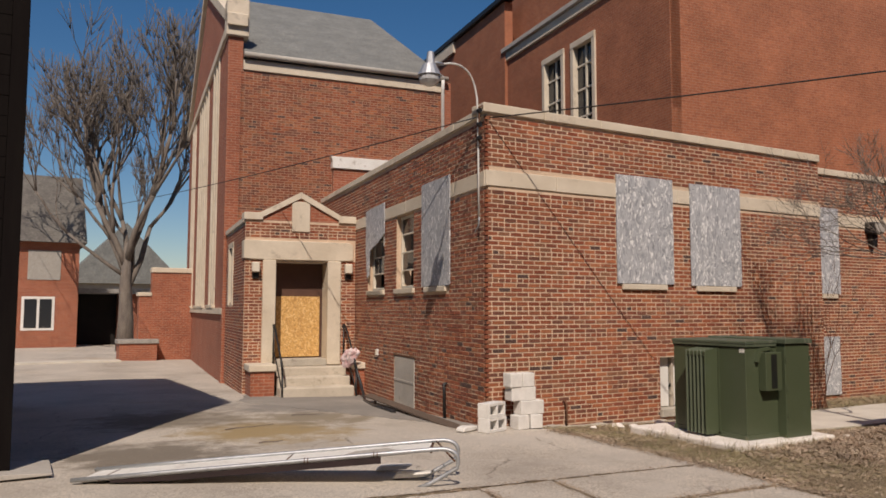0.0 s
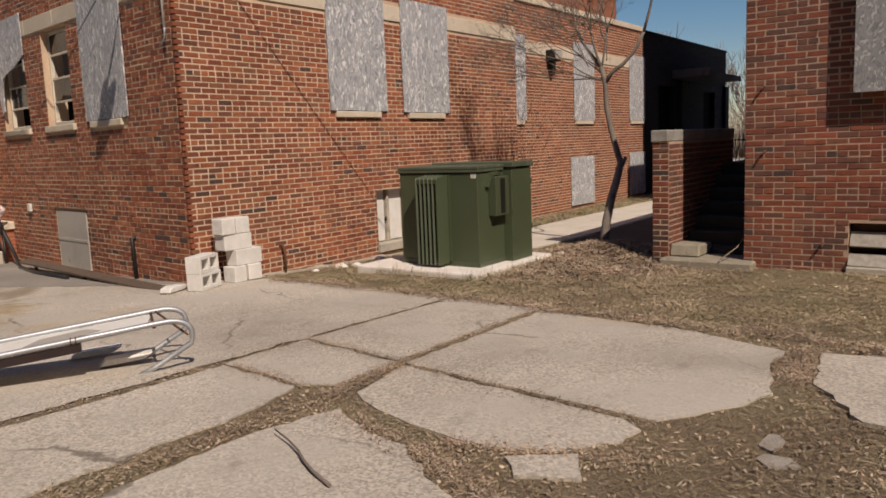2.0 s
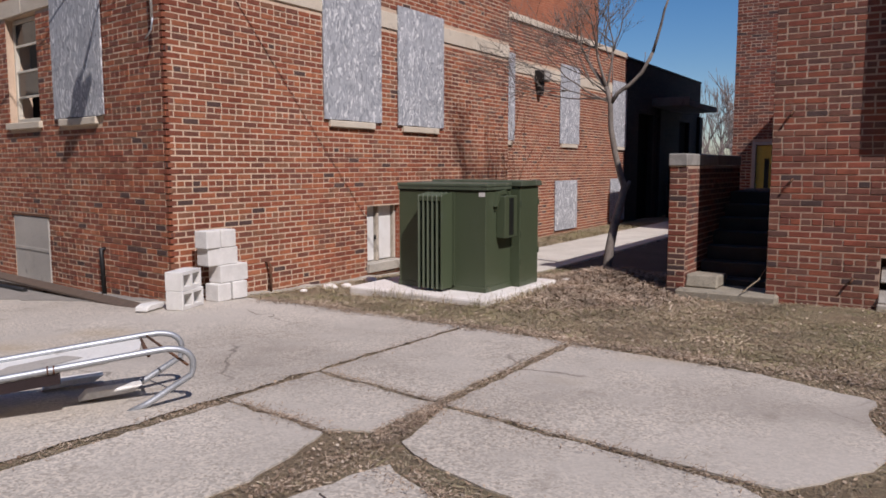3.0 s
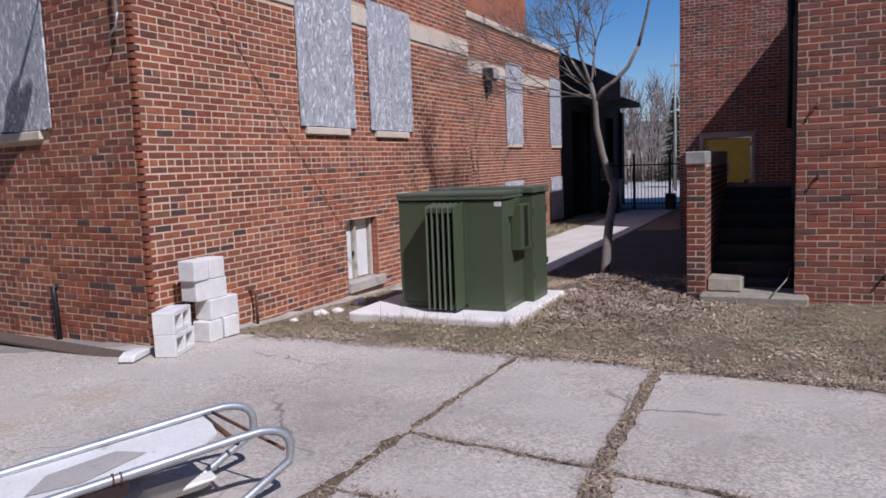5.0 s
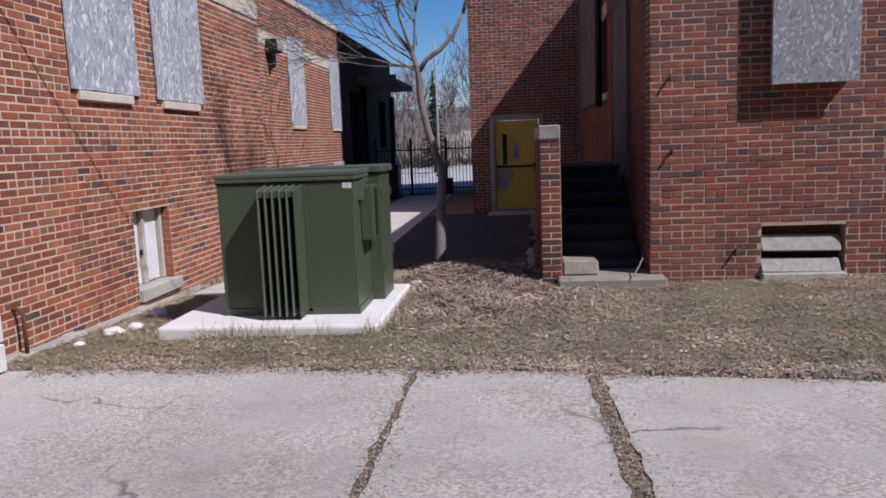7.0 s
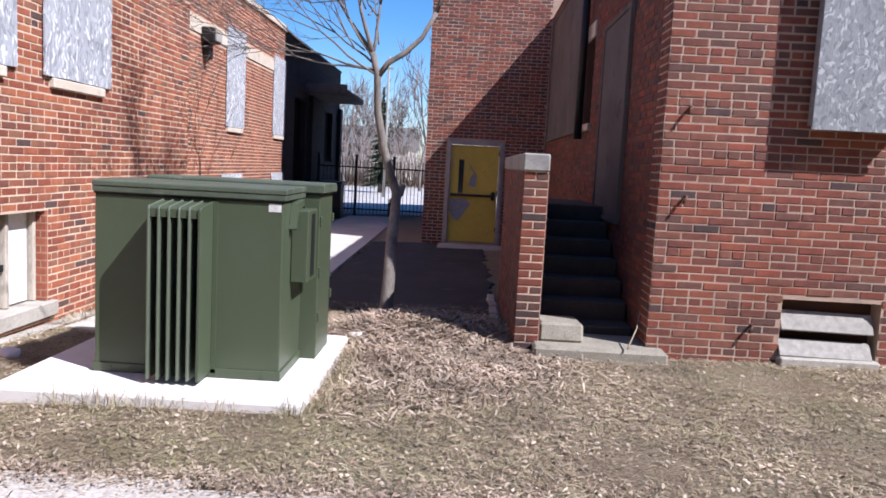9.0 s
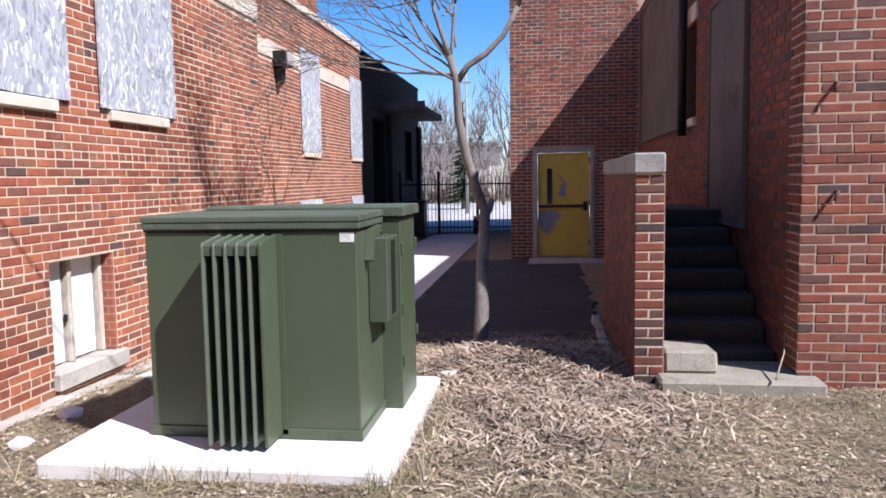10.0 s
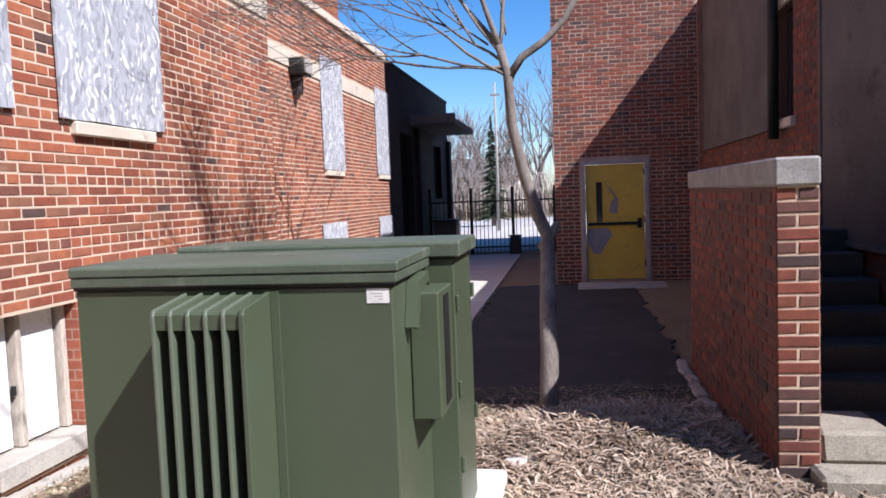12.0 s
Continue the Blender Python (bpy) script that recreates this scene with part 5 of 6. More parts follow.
solid("fallen_twig", tube([(9.2, 4.1, 0.06), (9.45, 3.98, 0.18), (9.6, 3.93, 0.30)], 0.008, 5, None, 0.004), M_STRAW, pose(0, 0, 0), "pale bent stalk on the stair slab", "twig", "fallen twigs")
b = bmesh.new()
bmesh.ops.create_icosphere(b, subdivisions=3, radius=0.17)
for v in b.verts:
    v.co *= 1 + 0.5 * noise.noise(v.co * 9) + 0.25 * noise.noise(v.co * 25)
    v.co.z *= 1.3
    v.co.x *= 0.95
    v.co.y *= 0.45
for f in b.faces:
    f.smooth = False
solid("plastic_bag", b, M_BAG, CH @ pose(-0.34, 5.92, 0.62, 25, 30, 0), "crumpled white and red plastic bag caught on the handrail", "bag")

for y, z in ((3.70, 2.02), (3.68, 1.30), (3.05, 0.27)):
    solid("wall_hook", tube([(9.45, y, z), (9.38, y, z), (9.37, y + 0.03, z - 0.06)], 0.012, 6), M_RUST, pose(0, 0, 0), "short rusty iron hook in the brickwork", "hook", "wall hooks")
rnd = random.Random(3)
for k in range(11):
    x = 9.75 + 0.24 * k
    b = prism([(0, 0), (0.20, 0), (0.19, 0.05 + rnd.uniform(0, 0.04)), (0.02, 0.06)], 0, 0.09, None, 0.012)
    solid("edging_stone", b, M_STEP, pose(x, 5.03 + rnd.uniform(-0.01, 0.02), ground_z(x, 5.1) - 0.02, 0, 0, rnd.uniform(-9, 9)), "pale broken edging stone beside the stair wall", "edging", "edging stones")

# ---- wires, lamps ----
def wire(a, c, sag, label, r=0.008):
    a, c = Vector(a), Vector(c)
    pts = [a.lerp(c, s / 16) - Vector((0, 0, 4 * sag * (s / 16) * (1 - s / 16))) for s in range(17)]
    return solid("overhead_wire", tube(pts, r, 5), M_IRON, pose(0, 0, 0), label, "wire", "overhead wires")


wire((5.74, 9.19, 4.42), (9.44, 2.64, 4.28), 0.03, "black cable from the annex corner to the neighbouring wing", 0.010)
wire((5.68, 9.15, 4.45), (-1.0, 45.0, 6.2), 0.35, "thin black cable from the annex corner across the drive", 0.009)
sl = thing("yard_light", pose(0, 0, 0), "yard light on a curved conduit at the annex corner", "lamp")
part("conduit", tube([(5.62, 9.28, 2.95), (5.60, 9.26, 3.7), (5.58, 9.24, 4.45), *bend((5.55, 9.22, 4.7), (5.44, 9.17, 5.25), (4.85, 9.0, 5.02), 8)], 0.014, 8), M_WHITE, sl)
part("loose_cable", tube([(5.62, 9.27, 2.96), (5.64, 9.32, 2.85), (5.62, 9.4, 2.76)], 0.012, 6), M_ZINC, sl)
b = bmesh.new()
bmesh.ops.create_cone(b, cap_ends=True, segments=16, radius1=0.17, radius2=0.09, depth=0.16)
part("reflector", merged(b, None), M_ZINC, sl).location = (4.62, 8.94, 4.88)
b = bmesh.new()
bmesh.ops.create_uvsphere(b, u_segments=16, v_segments=8, radius=0.15)
for v in b.verts:
    v.co.z *= 0.8
part("lens", b, M_LENS, sl, "clear ribbed lens").location = (4.62, 8.94, 4.78)
b = bmesh.new()
bmesh.ops.create_cone(b, cap_ends=True, segments=12, radius1=0.07, radius2=0.045, depth=0.20)
part("housing", b, M_ZINC, sl).location = (4.64, 8.95, 5.04)
part("arm_socket", tube([(4.86, 9.0, 5.02), (4.67, 8.95, 5.0)], 0.026, 8), M_ZINC, sl)
ins = thing("cable_bracket", pose(5.66, 9.2, 4.3), "rusty iron cable bracket on the annex corner", "bracket")
part("arm", tube([(0.0, 0.02, -0.3), (-0.10, -0.03, -0.25), (-0.10, -0.03, 0.25), (0, 0.02, 0.3)], 0.016, 6), M_RUST, ins)
for z in (-0.2, 0.0, 0.2):
    part("insulator", tube([(-0.10, -0.06, z), (-0.10, 0.0, z)], 0.035, 8), M_IRON, ins)
wp = thing("wall_lamp", pose(16.3, 10.05, 3.36), "weathered wall lamp on the set-back wall", "wall light")
part("housing", prism([(-0.17, -0.05), (0.17, -0.05), (0.20, 0.20), (-0.20, 0.20)], -0.24, -0.01, None, 0.02), M_IRON, wp)
part("lens", prism([(-0.14, -0.02), (0.14, -0.02), (0.17, 0.17), (-0.17, 0.17)], -0.27, -0.242, None, 0.006), M_PANELGREY, wp)
part("bracket", prism([(-0.06, -0.32), (0.06, -0.32), (0.10, -0.055), (-0.10, -0.055)], -0.14, -0.01, None, 0.01), M_IRON, wp)
canopy = thing("door_canopy", pose(24.6, 10.05, 3.28), "flat canopy on the end wall, colour darkened for shade", "canopy")
# Canopy grey lowered; the shade over it is painted in.
M_CANOPY = surface("shade_darkened_canopy", (0.13, 0.12, 0.115), (0.085, 0.08, 0.075), 2.0, 0.85, fine=60, grain=0.15, dark=(0.05, 0.045, 0.04))
part("slab", box(0, -1.15, 0, 3.6, -0.01, 0.17, 0.01), M_CANOPY, canopy)
part("bracket", box(-0.06, -1.18, 0.02, -0.002, -0.01, 0.28, 0.01), M_CANOPY, canopy)

# ---- trees ----
def grow(segs, p, way, length, r, depth, rnd, up=0.15, spread=0.55, kids=(2, 3)):
    """Limbs as short bent runs: each a list of points and two radii."""
    n = 4 if depth > 1 else 3
    pts, d = [p.copy()], way.copy()
    for _ in range(n):
        d = (d + Vector((rnd.uniform(-1, 1), rnd.uniform(-1, 1), rnd.uniform(-0.6, 1.0))) * 0.16 + Vector((0, 0, up * 0.3))).normalized()
        pts.append(pts[-1] + d * length / n)
    segs.append((pts, r, r * 0.62, depth))
    if depth == 0:
        return
    for k in range(rnd.randint(*kids) + (1 if depth < 3 else 0)):
        at = pts[-1] if k < 2 else pts[rnd.randint(1, n)]
        a = rnd.uniform(0, 2 * math.pi)
        side = d.orthogonal().normalized()
        side.rotate(Matrix.Rotation(a, 3, d))
        nd = (d + side * rnd.uniform(spread * 0.5, spread * 1.3) + Vector((0, 0, up))).normalized()
        grow(segs, at, nd, length * rnd.uniform(0.62, 0.88), r * rnd.uniform(0.5, 0.68), depth - 1, rnd, up, spread, kids)


def limbs(segs, low=0, high=99, sides=5, thin=0.0):
    b = bmesh.new()
    for pts, r0, r1, depth in segs:
        if low <= depth <= high:
            tube(pts, max(r0, thin), sides if depth > 1 else 3, b, max(r1, thin * 0.7))
    return b


rnd = random.Random(11)
ct = thing("courtyard_tree", pose(0, 0, 0), "bare leaning young tree with pale bark beside the stair wall", "tree")
trunk = [(10.60, 6.20, -0.3), (10.66, 6.20, 0.0), (10.72, 6.19, 0.3), (10.92, 6.20, 0.62), (11.14, 6.20, 0.9), (11.29, 6.20, 1.13), (11.33, 6.27, 1.28), (11.35, 6.37, 1.6), (11.35, 6.45, 1.98), (11.35, 6.47, 2.36), (11.35, 6.53, 2.6)]
tb = tube(trunk, 0.072, 10, None, 0.033)
tube([(11.25, 6.24, 1.02), (11.29, 6.16, 1.14), (11.31, 6.13, 1.22)], 0.05, 8, tb, 0.025)
part("trunk", tb, M_BARK_PALE, ct)
segs = []
fork = Vector((11.35, 6.47, 2.34))
segs.append(([fork, Vector((11.36, 6.36, 2.50)), Vector((11.38, 6.19, 2.61)), Vector((11.40, 6.02, 2.78)), Vector((11.42, 5.88, 3.05))], 0.034, 0.024, 3))
grow(segs, Vector((11.42, 5.88, 3.05)), Vector((0.1, -0.35, 1)).normalized(), 0.8, 0.024, 4, rnd, 0.12, 0.6)
top = Vector((11.35, 6.53, 2.58))
for wy, wz, ln, dp, r0 in ((0.75, 0.75, 0.55, 5, 0.024), (0.25, 1.0, 0.6, 5, 0.026), (-0.15, 1.0, 0.55, 4, 0.02)):
    grow(segs, top, Vector((rnd.uniform(-0.2, 0.2), wy, wz)).normalized(), ln, r0, dp, rnd, 0.05, 0.65)
for at, wx, wy, wz, ln, dp in ((0.1, -0.25, 0.95, 0.45, 0.75, 5), (0.25, 0.2, 0.95, 0.15, 0.7, 5), (0.4, -0.4, 0.9, -0.05, 0.6, 4), (0.55, 0.4, 0.85, 0.5, 0.6, 5), (0.75, 0.1, 0.5, 0.9, 0.5, 4)):
    grow(segs, fork.lerp(top, at), Vector((wx, wy, wz)).normalized(), ln, 0.014, dp, rnd, 0.0, 0.6)
for k in range(12):
    grow(segs, Vector((11.35 + rnd.uniform(-0.1, 0.1), 6.5 + rnd.uniform(-0.05, 0.45), rnd.uniform(2.6, 3.3))), Vector((rnd.uniform(-0.6, 0.6), rnd.uniform(-0.2, 1.0), rnd.uniform(-0.2, 0.9))).normalized(), rnd.uniform(0.35, 0.55), 0.009, 3, rnd, 0.0, 0.7)
part("crown", limbs(segs, thin=0.0026), M_BARK_PALE, ct, "bare forking branches")

rnd = random.Random(5)
bt = thing("street_tree", pose(4.2, 37.0, -0.3), "tall leafless street tree with upswept limbs", "tree")
segs = []
segs.append(([Vector((0, 0, -0.2)), Vector((0.02, 0, 1.5)), Vector((-0.05, 0, 3.2)), Vector((0, 0, 4.9))], 0.42, 0.16, 6))
for k in range(6):
    a = k * 1.05 + 0.4
    grow(segs, Vector((0, 0, 2.7 + 0.33 * k)), Vector((math.cos(a) * 0.45, math.sin(a) * 0.45, 1)).normalized(), 3.3, 0.16, 5, rnd, 0.16, 0.5, (2, 4))
grow(segs, Vector((-0.1, 0, 3.4)), Vector((-1, 0, 0.55)).normalized(), 3.0, 0.10, 4, rnd, 0.2, 0.45)
part("trunk", limbs(segs, 5, 6, 10), M_BARK, bt)
part("crown", limbs(segs, 0, 4, 5, 0.019), M_BARK, bt, "dense bare twigs")

rnd = random.Random(8)
for k in range(7):
    segs = []
    px = 12.45 + 0.12 * k
    grow(segs, Vector((px, 9.0 + 0.01 * k, -0.25)), Vector((rnd.uniform(-0.35, 0.3), 0.02, 1)).normalized(), rnd.uniform(0.9, 1.4), 0.009, 2, rnd, 0.1, 0.4, (1, 2))
    if k == 0:
        shrub = thing("bare_shrub", pose(0, 0, 0), "leafless shrub stems against the brick wall", "shrub")
    part("stem", limbs(segs, thin=0.003), M_RUST, shrub)

# distance beyond the fence
rnd = random.Random(21)
far = bmesh.new()
for k in range(80):
    segs = []
    y, x = rnd.uniform(-16, 40), rnd.uniform(48, 80)
    h = rnd.uniform(2.0, 3.2)
    grow(segs, Vector((x, y, -0.4)), Vector((0, rnd.uniform(-0.1, 0.1), 1)), h, 0.13, 4, rnd, 0.15, 0.5)
    for pts, r0, r1, d in segs:
        tube(pts, max(r0, 0.02), 3, far, max(r1, 0.016))
solid("far_woods", far, M_TWIG, pose(0, 0, 0), "bare winter trees beyond the gravel lot", "trees", "", "stuff")
hedge = bmesh.new()
for k in range(2600):
    y, x = rnd.uniform(-20, 45), rnd.uniform(58, 72)
    tube([(x, y, -0.4), (x + rnd.uniform(-0.6, 0.6), y + rnd.uniform(-0.7, 0.7), rnd.uniform(1.5, 4.0))], 0.03, 3, hedge, 0.015)
solid("far_brush", hedge, M_TWIG, pose(0, 0, 0), "thin brush along the far edge of the lot", "brush", "", "stuff")
fir = thing("fir_tree", pose(46.0, 10.2, -0.4), "dark narrow fir beyond the fence", "tree")
part("trunk", tube([(0, 0, 0), (0, 0, 5.8)], 0.13, 6, None, 0.03), M_BARK, fir)
b = bmesh.new()
for k in range(420):
    h = rnd.uniform(0.7, 6.0)
    a, l = rnd.uniform(0, 6.28), (6.2 - h) * rnd.uniform(0.12, 0.25)
    tube([(0, 0, h), (math.cos(a) * l, math.sin(a) * l, h - 0.25 * l)], 0.07, 4, b, 0.01)
part("crown", b, M_FIR, fir, "dark drooping needles")
up_ = thing("utility_pole", pose(40.0, 9.35, -0.4), "slender utility pole beyond the fence", "pole")
part("pole", tube([(0, 0, 0), (0, 0, 6.9)], 0.085, 8, None, 0.04), M_GREYWOOD, up_)
part("crossarm", box(-0.05, -0.22, 6.3, 0.05, 0.22, 6.38), M_GREYWOOD, up_)
for k, (x, y, w, d, h) in enumerate(((84, 16, 14, 9, 3.6), (82, -2, 10, 8, 3.4))):
    hs = thing("distant_house", pose(x, y, -0.4), "pale distant house behind the bare trees", "house", "distant houses")
    part("house_body", box(0, -d / 2, 0, w, d / 2, h), M_CREAM, hs)
    part("roof", prism([(-0.4, h), (w + 0.4, h), (w + 0.4, h + 0.2), (w / 2, h + 2.4), (-0.4, h + 0.2)], -d / 2 - 0.3, d / 2 + 0.3), M_SHINGLE, hs)
    for j in (-2.2, 2.0):
        part("window", box(-0.05, j - 0.5, 1.4, -0.001, j + 0.5, 2.9), M_GLASS, hs)

# iron fence across the passage
fe = thing("iron_fence", pose(26.4, 0, ground_z(26, 8)), "black iron picket fence across the passage", "fence")
for z in (0.18, 1.45):
    part("rail", box(-0.02, 6.3, z, 0.02, 10.0, z + 0.04), M_IRON, fe)
for y in (6.45, 7.6, 8.75, 9.9):
    part("post", box(-0.04, y, 0, 0.04, y + 0.08, 1.85, 0.005), M_IRON, fe)
for k in range(32):
    y = 6.42 + 0.112 * k
    part("picket", box(-0.009, y, 0.08, 0.009, y + 0.018, 1.70), M_IRON, fe)
for x, y, s in ((25.2, 9.3, 1.0), (25.9, 7.55, 0.5)):
    bn = thing("trash_bin", pose(x, y, ground_z(x, y)), "black plastic bin standing near the fence", "bin", "bins")
    part("body", prism([(-0.28 * s, 0), (0.28 * s, 0), (0.34 * s, 1.0 * s), (-0.34 * s, 1.0 * s)], -0.3 * s, 0.3 * s, None, 0.03), M_BLACKPLASTIC, bn)
    part("lid", box(-0.37 * s, -0.34 * s, 1.0 * s, 0.37 * s, 0.34 * s, 1.07 * s, 0.02), M_BLACKPLASTIC, bn)

# ---- unseen tall blocks behind the walk, added to cut sky light ----
for x0, y0, x1, y1, h, word in ((-30.0, -40.0, -13.0, 17.0, 15.0, "west"), (-13.0, -40.0, 45.0, -16.5, 15.5, "south")):
    blk = thing("sky_block", pose(0, 0, 0), "unseen brick block added to cut sky light from the " + word, "building", "neighbour buildings")
    part("house_body", box(x0, y0, -0.6, x1, y1, h), M_FAR, blk)
    part("roof", box(x0 - 0.2, y0 - 0.2, h + 0.004, x1 + 0.2, y1 + 0.2, h + 0.25), M_SHINGLE, blk)

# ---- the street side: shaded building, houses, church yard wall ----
db = thing("dark_building", pose(0, 0, 0), "tall boarded building, its colour blackened for shade", "building")
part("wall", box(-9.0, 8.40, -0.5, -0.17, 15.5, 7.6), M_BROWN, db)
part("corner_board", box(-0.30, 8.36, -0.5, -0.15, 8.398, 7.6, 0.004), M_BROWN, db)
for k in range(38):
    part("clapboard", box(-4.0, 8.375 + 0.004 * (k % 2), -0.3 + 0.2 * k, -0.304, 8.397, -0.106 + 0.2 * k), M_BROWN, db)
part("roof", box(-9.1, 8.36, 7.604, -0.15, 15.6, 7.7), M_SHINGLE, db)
h1 = thing("brick_house", pose(0, 41.0, -0.5), "brick house with a grey shingled roof across the street", "house")
part("house_body", box(-9.0, 0, 0, 2.5, 9.0, 5.4), M_FAR, h1)
part("roof", prism([(-0.4, 5.3), (9.4, 5.3), (4.5, 9.2)], -2.8, 9.3), M_SHINGLE, h1).matrix_local = pose(0, 0, 0, 0, 0, 90)
for x0, x1, z0, z1 in ((0.3, 1.7, 3.5, 4.9), (0.1, 1.5, 1.1, 2.7)):
    w = part("window", box(x0, -0.03, z0, x1, 0.02, z1), M_GREYWOOD if z0 > 3 else M_WHITE, h1, "boarded upper window" if z0 > 3 else "white sash window")
    if z0 < 3:
        part("pane", box(x0 + 0.12, -0.05, z0 + 0.12, (x0 + x1) / 2 - 0.06, -0.032, z1 - 0.12), M_GLASS, w)
        part("pane", box((x0 + x1) / 2 + 0.06, -0.05, z0 + 0.12, x1 - 0.12, -0.032, z1 - 0.12), M_GLASS, w)
gr = thing("garage", pose(0, 43.0, -0.5), "low brick garage with a dark open doorway", "garage")
part("garage_body", box(4.6, 0, 0, 9.5, 6, 2.9), M_FAR, gr)
part("roof", box(2.4, -0.3, 2.9, 9.8, 6.3, 3.15, 0.02), M_CAP, gr)
# Solid near-black box gives the darkness of the open bay.
part("doorway", box(2.55, 1.2, 0, 4.58, 6, 2.9), M_DARK, gr, "dark open bay")
h2 = thing("grey_house", pose(0, 62.0, -0.5), "pale grey gabled house behind the garage", "house")
part("house_body", box(3.0, 0, 0, 11.0, 8, 4.0), M_PANELGREY, h2)
part("roof", prism([(2.6, 4.0), (11.4, 4.0), (7.0, 8.6)], -0.4, 8.4), M_SLATE, h2)
cw = thing("church_yard_wall", pose(4.35, 30.6, -0.5), "stepped brick yard wall with pale stone caps", "wall", "", "structure")
part("wall_body", box(0, 0, 0, 1.9, 0.4, 3.5), M_FAR, cw)
part("wall_body", box(-0.45, 0, 0, -0.004, 0.4, 2.6), M_FAR, cw)
part("cap", box(-0.5, -0.05, 2.605, -0.002, 0.45, 2.75, 0.02), M_STONE, cw)
part("cap", box(-0.02, -0.05, 3.505, 1.9, 0.45, 3.7, 0.02), M_STONE, cw)
pk = thing("brick_planter", pose(3.2, 30.0, -0.5), "low brick planter with a stone rim", "planter")
part("body", box(0, 0, 0, 1.3, 0.9, 0.85), M_FAR, pk)
part("rim", box(-0.06, -0.06, 0.852, 1.36, 0.96, 1.0, 0.02), M_CAP, pk)
paving("kerb_strip", [(-12, 27.5), (3.2, 29.2), (3.2, 30.0), (-12, 28.6)], "pale concrete footpath along the street lawn", 0.08, 0.1, 0.01, M_WALK)


# ---- fine litter: dead grass and leaves ----
def blades(name, n, where, length, width, lift, material, label, seed, flat=0.5, leafy=False):
    """Many small blades lying about, each a bent strip."""
    r = np.random.RandomState(seed)
    pts = np.array(where(r, n))
    n = len(pts)
    a = r.uniform(0, 2 * np.pi, n)
    l = r.uniform(*length, n)
    w = r.uniform(*width, n)
    tilt = r.uniform(0, flat, n)
    z = np.array([ground_z(x, y) for x, y in pts]) + r.uniform(0.0, 1.0, n) * lift(pts) + 0.004
    d = np.stack([np.cos(a) * np.cos(tilt), np.sin(a) * np.cos(tilt), np.sin(tilt)], 1)
    s = np.stack([-np.sin(a), np.cos(a), r.uniform(-0.5, 0.5, n)], 1)
    p = np.column_stack([pts, z])
    bow = np.zeros_like(p)
    bow[:, 2] = r.uniform(-0.1, 0.35, n) * l * (0.5 if leafy else 0.3)
    mid = p + d * (l * 0.5)[:, None] + bow
    tip = p + d * l[:, None]
    e0, e1 = s * (w * (0.25 if leafy else 0.5))[:, None], s * (w * (1.0 if leafy else 0.45))[:, None]
    v = np.stack([p - e0, p + e0, mid + e1, mid - e1, tip], 1).reshape(-1, 3)
    i = np.arange(n) * 5
    quads = np.stack([i, i + 1, i + 2, i + 3], 1).tolist()
    tris = np.stack([i + 3, i + 2, i + 4], 1).tolist()
    me = bpy.data.meshes.new(name)
    me.from_pydata(v.tolist(), [], quads + tris)
    me.materials.append(material)
    ob = new(name, me)
    return tagged(ob, label, "litter", "", "stuff")


def on_lawn(r, n):
    x, y = r.uniform(5.6, 11.6, n), r.uniform(-2.5, 9.1, n)
    edge = np.array([lawn_edge(v) for v in y])
    ok = (x > edge - 0.06 + 0.10 * r.rand(n)) & ~((x > 7.48) & (x < 9.37) & (y > 6.36) & (y < 8.29)) & ~((x > 9.40) & (y < 5.02))
    patch = np.array([noise.noise((a * 1.1, b * 1.1, 4)) for a, b in zip(x, y)])
    ok &= patch + r.uniform(-0.35, 0.35, n) > -0.32
    ok &= ~((x > 9.2) & (y > 3.74) & (y < 5.02)) & ~((y > 7.35) & (x > 9.75))
    return np.column_stack([x[ok], y[ok]])


def pile(p):
    x, y = p[:, 0], p[:, 1]
    return 0.02 + 0.07 * np.exp(-((y - 5.7) ** 2) / 0.5 - ((x - 9.6) ** 2) / 1.6)


def on_pile(r, n):
    x, y = r.normal(9.5, 0.72, n), r.normal(5.7, 0.45, n)
    ok = ~((x > 9.38) & (y < 5.03)) & ~((x < 9.40) & (y > 6.34)) & (x < 11.2) & (x > 7.2) & (y > 4.2)
    return np.column_stack([x[ok], y[ok]])


def off_slabs(p):
    """Those points that lie on no slab."""
    keep = np.ones(len(p), bool)
    x, y = p[:, 0], p[:, 1]
    for line in SLABS:
        inside = np.zeros(len(p), bool)
        for (x0, y0), (x1, y1) in zip(line, line[1:] + line[:1]):
            if y0 != y1:
                inside ^= ((y0 > y) != (y1 > y)) & (x < (x1 - x0) * (y - y0) / (y1 - y0) + x0)
        keep &= ~inside
    return p[keep & ~((y > 5.93) & (x < 6.2))]


def on_dirt(r, n):
    return off_slabs(np.column_stack([r.uniform(1.2, 6.0, n), r.uniform(-1.5, 4.7, n)]))


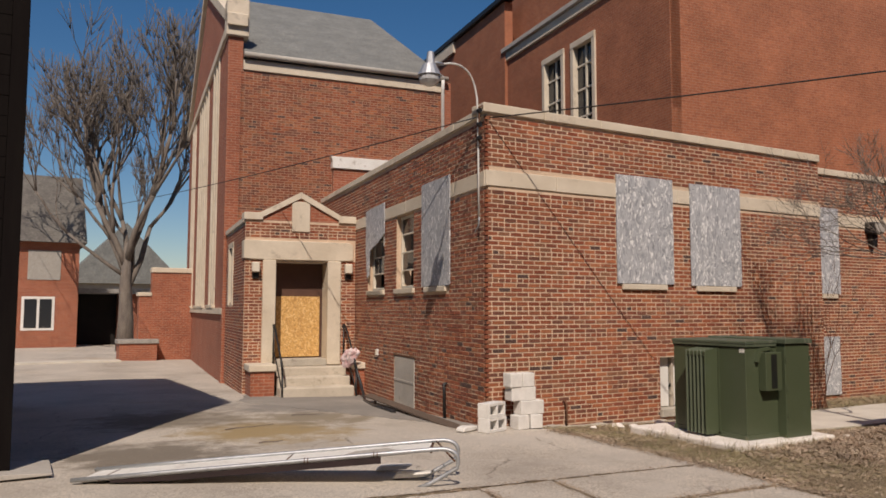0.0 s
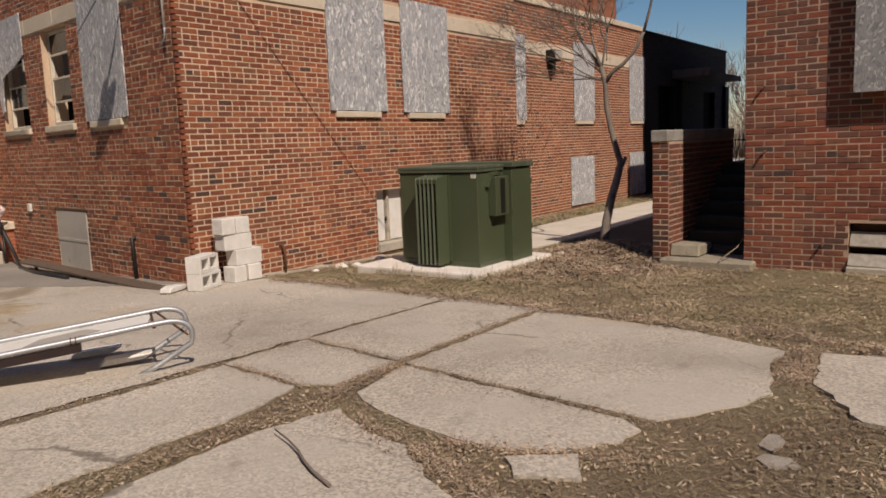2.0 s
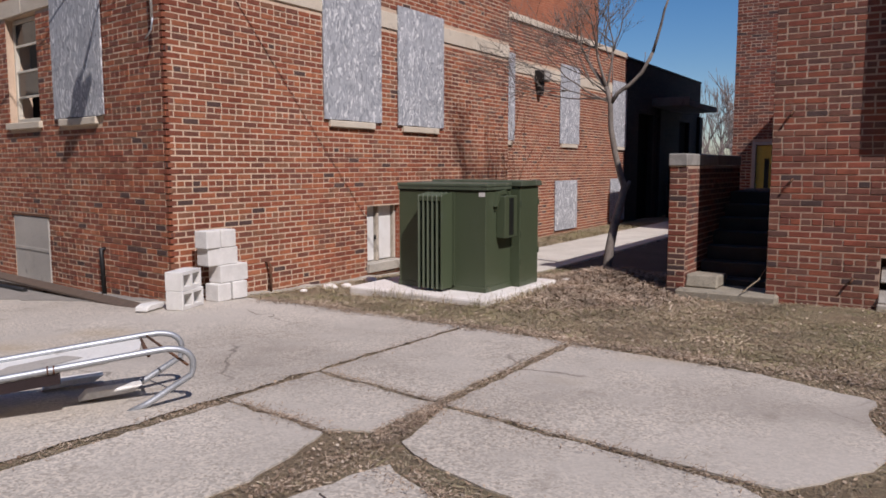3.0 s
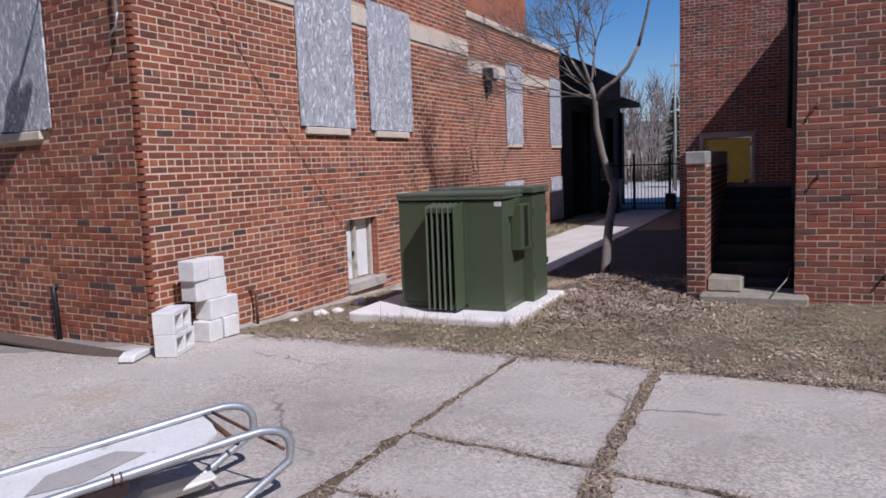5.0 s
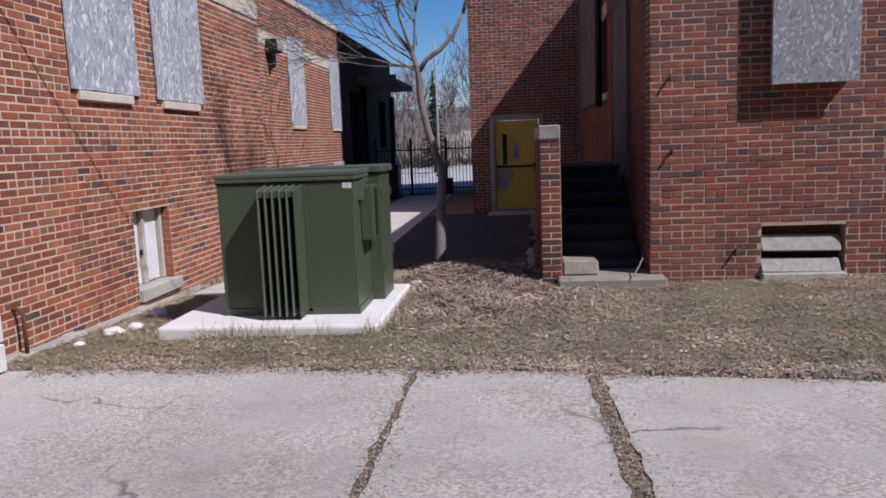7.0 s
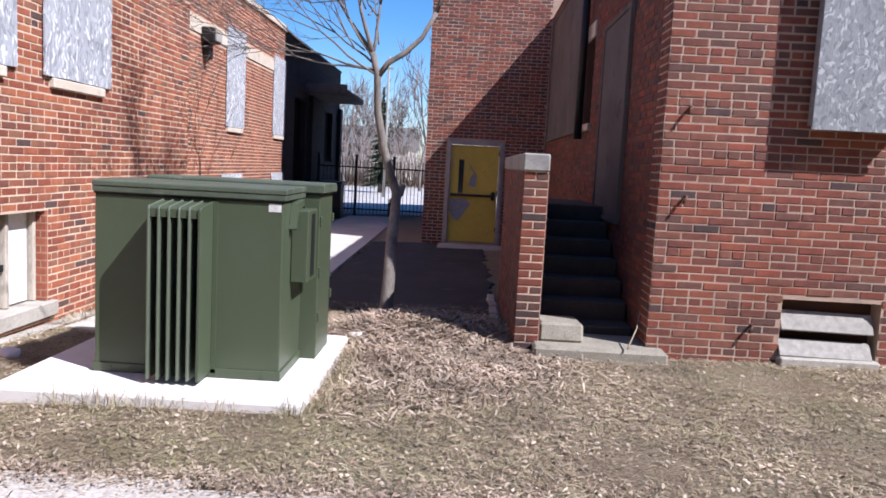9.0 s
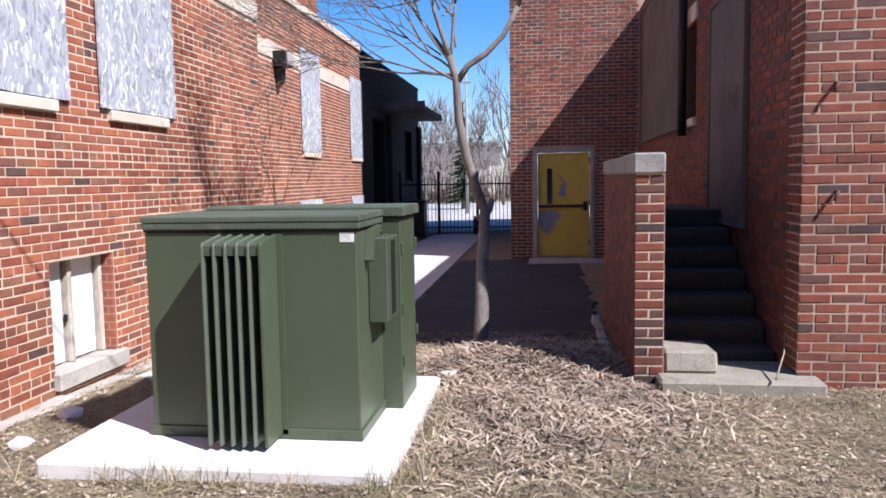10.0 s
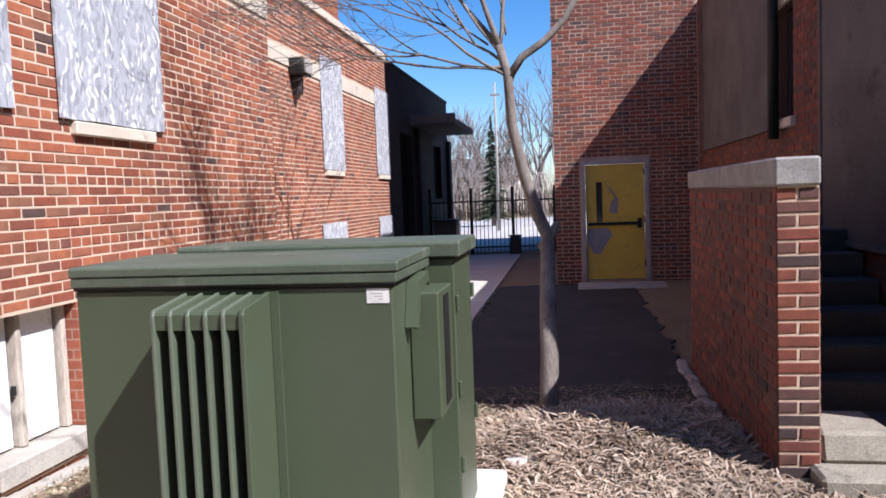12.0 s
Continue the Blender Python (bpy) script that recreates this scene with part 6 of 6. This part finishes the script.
def in_cracks(r, n):
    runs = np.array([(6.2, 5.87, 3.4, 5.82), (3.4, 5.82, 0.0, 5.85), (6.0, 4.76, 4.1, 4.72), (4.1, 4.70, 3.3, 4.62), (3.3, 4.62, 0.5, 4.62), (4.26, 5.8, 4.05, 4.75),
                     (4.0, 4.6, 3.66, 2.95), (3.0, 4.4, 2.75, 3.5), (2.75, 3.5, 2.2, 2.3), (3.0, 3.6, 3.2, 2.7), (5.55, 2.5, 4.7, 2.4), (3.44, 5.7, 3.34, 4.95)])
    k = runs[r.randint(0, len(runs), n)]
    s = r.rand(n)
    p = np.column_stack([k[:, 0] + (k[:, 2] - k[:, 0]) * s + r.normal(0, 0.06, n), k[:, 1] + (k[:, 3] - k[:, 1]) * s + r.normal(0, 0.06, n)])
    stray = r.rand(n) < 0.30
    return np.concatenate([off_slabs(p), p[stray]])


flat_lift = lambda p: np.full(len(p), 0.022)
blades("dead_grass", 150000, on_lawn, (0.03, 0.10), (0.002, 0.005), pile, M_STRAW, "dead straw-coloured grass over the lawn", 1, 0.22)
blades("dry_leaf_litter", 12000, on_lawn, (0.02, 0.05), (0.006, 0.013), pile, M_LEAF, "small dry leaves scattered in the dead grass", 2, 0.25, True)
blades("leaf_pile", 34000, on_pile, (0.05, 0.15), (0.003, 0.008), pile, M_LEAF, "heaped long dry leaves by the stair wall", 3, 0.45, True)
blades("yard_litter", 21000, on_dirt, (0.015, 0.06), (0.002, 0.005), flat_lift, M_LEAF, "dry leaves and stalks over bare earth", 4, 0.22, True)
blades("yard_straw", 22000, on_dirt, (0.03, 0.10), (0.0015, 0.004), flat_lift, M_STRAW, "pale straw scattered over bare earth", 9, 0.2)
blades("crack_weeds", 26000, in_cracks, (0.010, 0.038), (0.002, 0.006), lambda p: np.full(len(p), 0.042), M_LEAF, "dead weeds rooted in the paving cracks", 5, 0.4)

def by_wall(r, n):
    x, y = r.uniform(9.8, 22.0, n), r.uniform(8.9, 10.0, n)
    ok = (y < 9.2) | (x > 13.4)
    return np.column_stack([x[ok], y[ok]])


def crumbs(r, n):
    p = on_lawn(r, n)
    return np.concatenate([p, off_slabs(np.column_stack([r.uniform(1.2, 6.0, n // 2), r.uniform(-1.5, 5.9, n // 2)]))])


def at_edge(r, n):
    y = r.uniform(-2.0, 8.6, n)
    x = np.array([lawn_edge(v) for v in y]) + r.normal(0, 0.085, n) + 0.04 * np.sin(y * 5)
    return np.column_stack([x, y])


blades("edge_litter", 15000, at_edge, (0.015, 0.06), (0.002, 0.006), lambda p: np.full(len(p), 0.045), M_LEAF, "crumbled leaves and soil spilling over the paving edge", 8, 0.25, True)
def by_pad(r, n):
    s, k = r.rand(n), r.rand(n) < 0.55
    x = np.where(k, 7.35 + 1.9 * s, 7.42 + r.normal(0, 0.04, n))
    y = np.where(k, 6.28 + r.normal(0, 0.05, n), 6.4 + 2.2 * s)
    lump = np.array([noise.noise((a * 3.0, b * 3.0, 9)) for a, b in zip(x, y)]) > 0.05
    return np.column_stack([x[lump], y[lump]])


blades("dead_stalks", 1500, by_pad, (0.07, 0.22), (0.002, 0.005), flat_lift, M_STRAW, "dead stalks standing along the pad", 10, 1.35)
blades("wall_foot_grass", 9000, by_wall, (0.05, 0.16), (0.004, 0.009), flat_lift, M_STRAW, "dead grass along the foot of the wall", 6, 0.8)
blades("soil_crumbs", 26000, crumbs, (0.008, 0.022), (0.006, 0.014), flat_lift, M_LEAF, "crumbled soil and leaf fragments", 7, 0.8, True)

# ---- brickwork, nearest pieces as bricks of their own ----
lay_bricks(main, 7.65, BASE, 4.49, main_holes + [(0, 7.65, 3.42, 3.67)], (2.2, 4.9, 0.0, 1.5), M_BRICK, 1)
lay_bricks(left, 10.2, BASE, 4.45, [(a, b, c - 0.1 if c > 1 else c, d) for a, b, c, d in left_holes] + [(3.4, 10.2, 3.41, 3.65)], (8.6, 10.2, 0.0, 1.6), M_BRICK, 2)
lay_bricks(setback, 8.80, BASE, 4.49, [(a, b, c - 0.1 if c > 1 else c, d) for a, b, c, d in setback_holes] + [(0, 8.80, 3.42, 3.67)], None, M_BRICK, 3)
lay_bricks(end_wall, 8.3, BASE, 4.47, end_holes, None, M_SHADE_BRICK, 11)
lay_bricks(rb, 6.5, BASE, 4.49, rb_holes, (0.0, 1.6, 0.5, 1.9), M_BRICK2, 4)
lay_bricks(rb_side, 9.27, BASE, 4.49, [(4.9, 5.5, 2.0, 3.4)], (8.3, 9.27, 0.0, 2.2), M_BRICK2, 5)
lay_bricks(dwall, 2.38, BASE, 5.29, [(0.42, 1.59, -0.1, 1.98)], (0.0, 2.4, 1.9, 3.4), M_BRICK2, 6)
lay_bricks(lw, 2.85, BASE, 1.435, (), None, M_BRICK2, 7)
lay_bricks(inner, 2.8, BASE, 1.435, (), None, M_BRICK2, 12, 0.004)
lay_bricks(vest_front, 2.44, BASE, 3.55, front_holes + [(0, 2.44, 2.70, 3.13)], None, M_BRICK, 8)
lay_bricks(vest_side, 3.36, BASE, 3.5, [(0.6, 1.5, 1.7, 3.22)], None, M_BRICK, 9)
lay_bricks(nave_s, 5.65, 3.5, 7.87, (), None, M_BRICK, 10)

# the end of the stair wall: a pillar, one brick wide
pil = thing("stair_pillar", pose(9.43, 5.0, 0, 0, 0, -90), "narrow brick pillar ending the stair wall", "pillar", "", "structure")
part("core", box(0.005, -0.001, BASE, 0.195, 0.10, 1.44), M_MORTAR, pil)
whole, half = brick_mesh(0.203, 3), brick_mesh(0.0965, 4)
for me in (whole, half):
    me.materials.append(M_BRICK2)
for k in range(-3, 21):
    z = 0.022 + k * COURSE
    for u in ((0.0,) if k % 2 else (0.0, 0.1065)):
        ob = new("brick", whole if k % 2 else half)
        ob.parent, ob.location = pil, (u, -0.006 + random.uniform(-0.002, 0.002), z)
        ob.scale = (0.95 if k % 2 == 0 else 0.985, 1, 0.93)
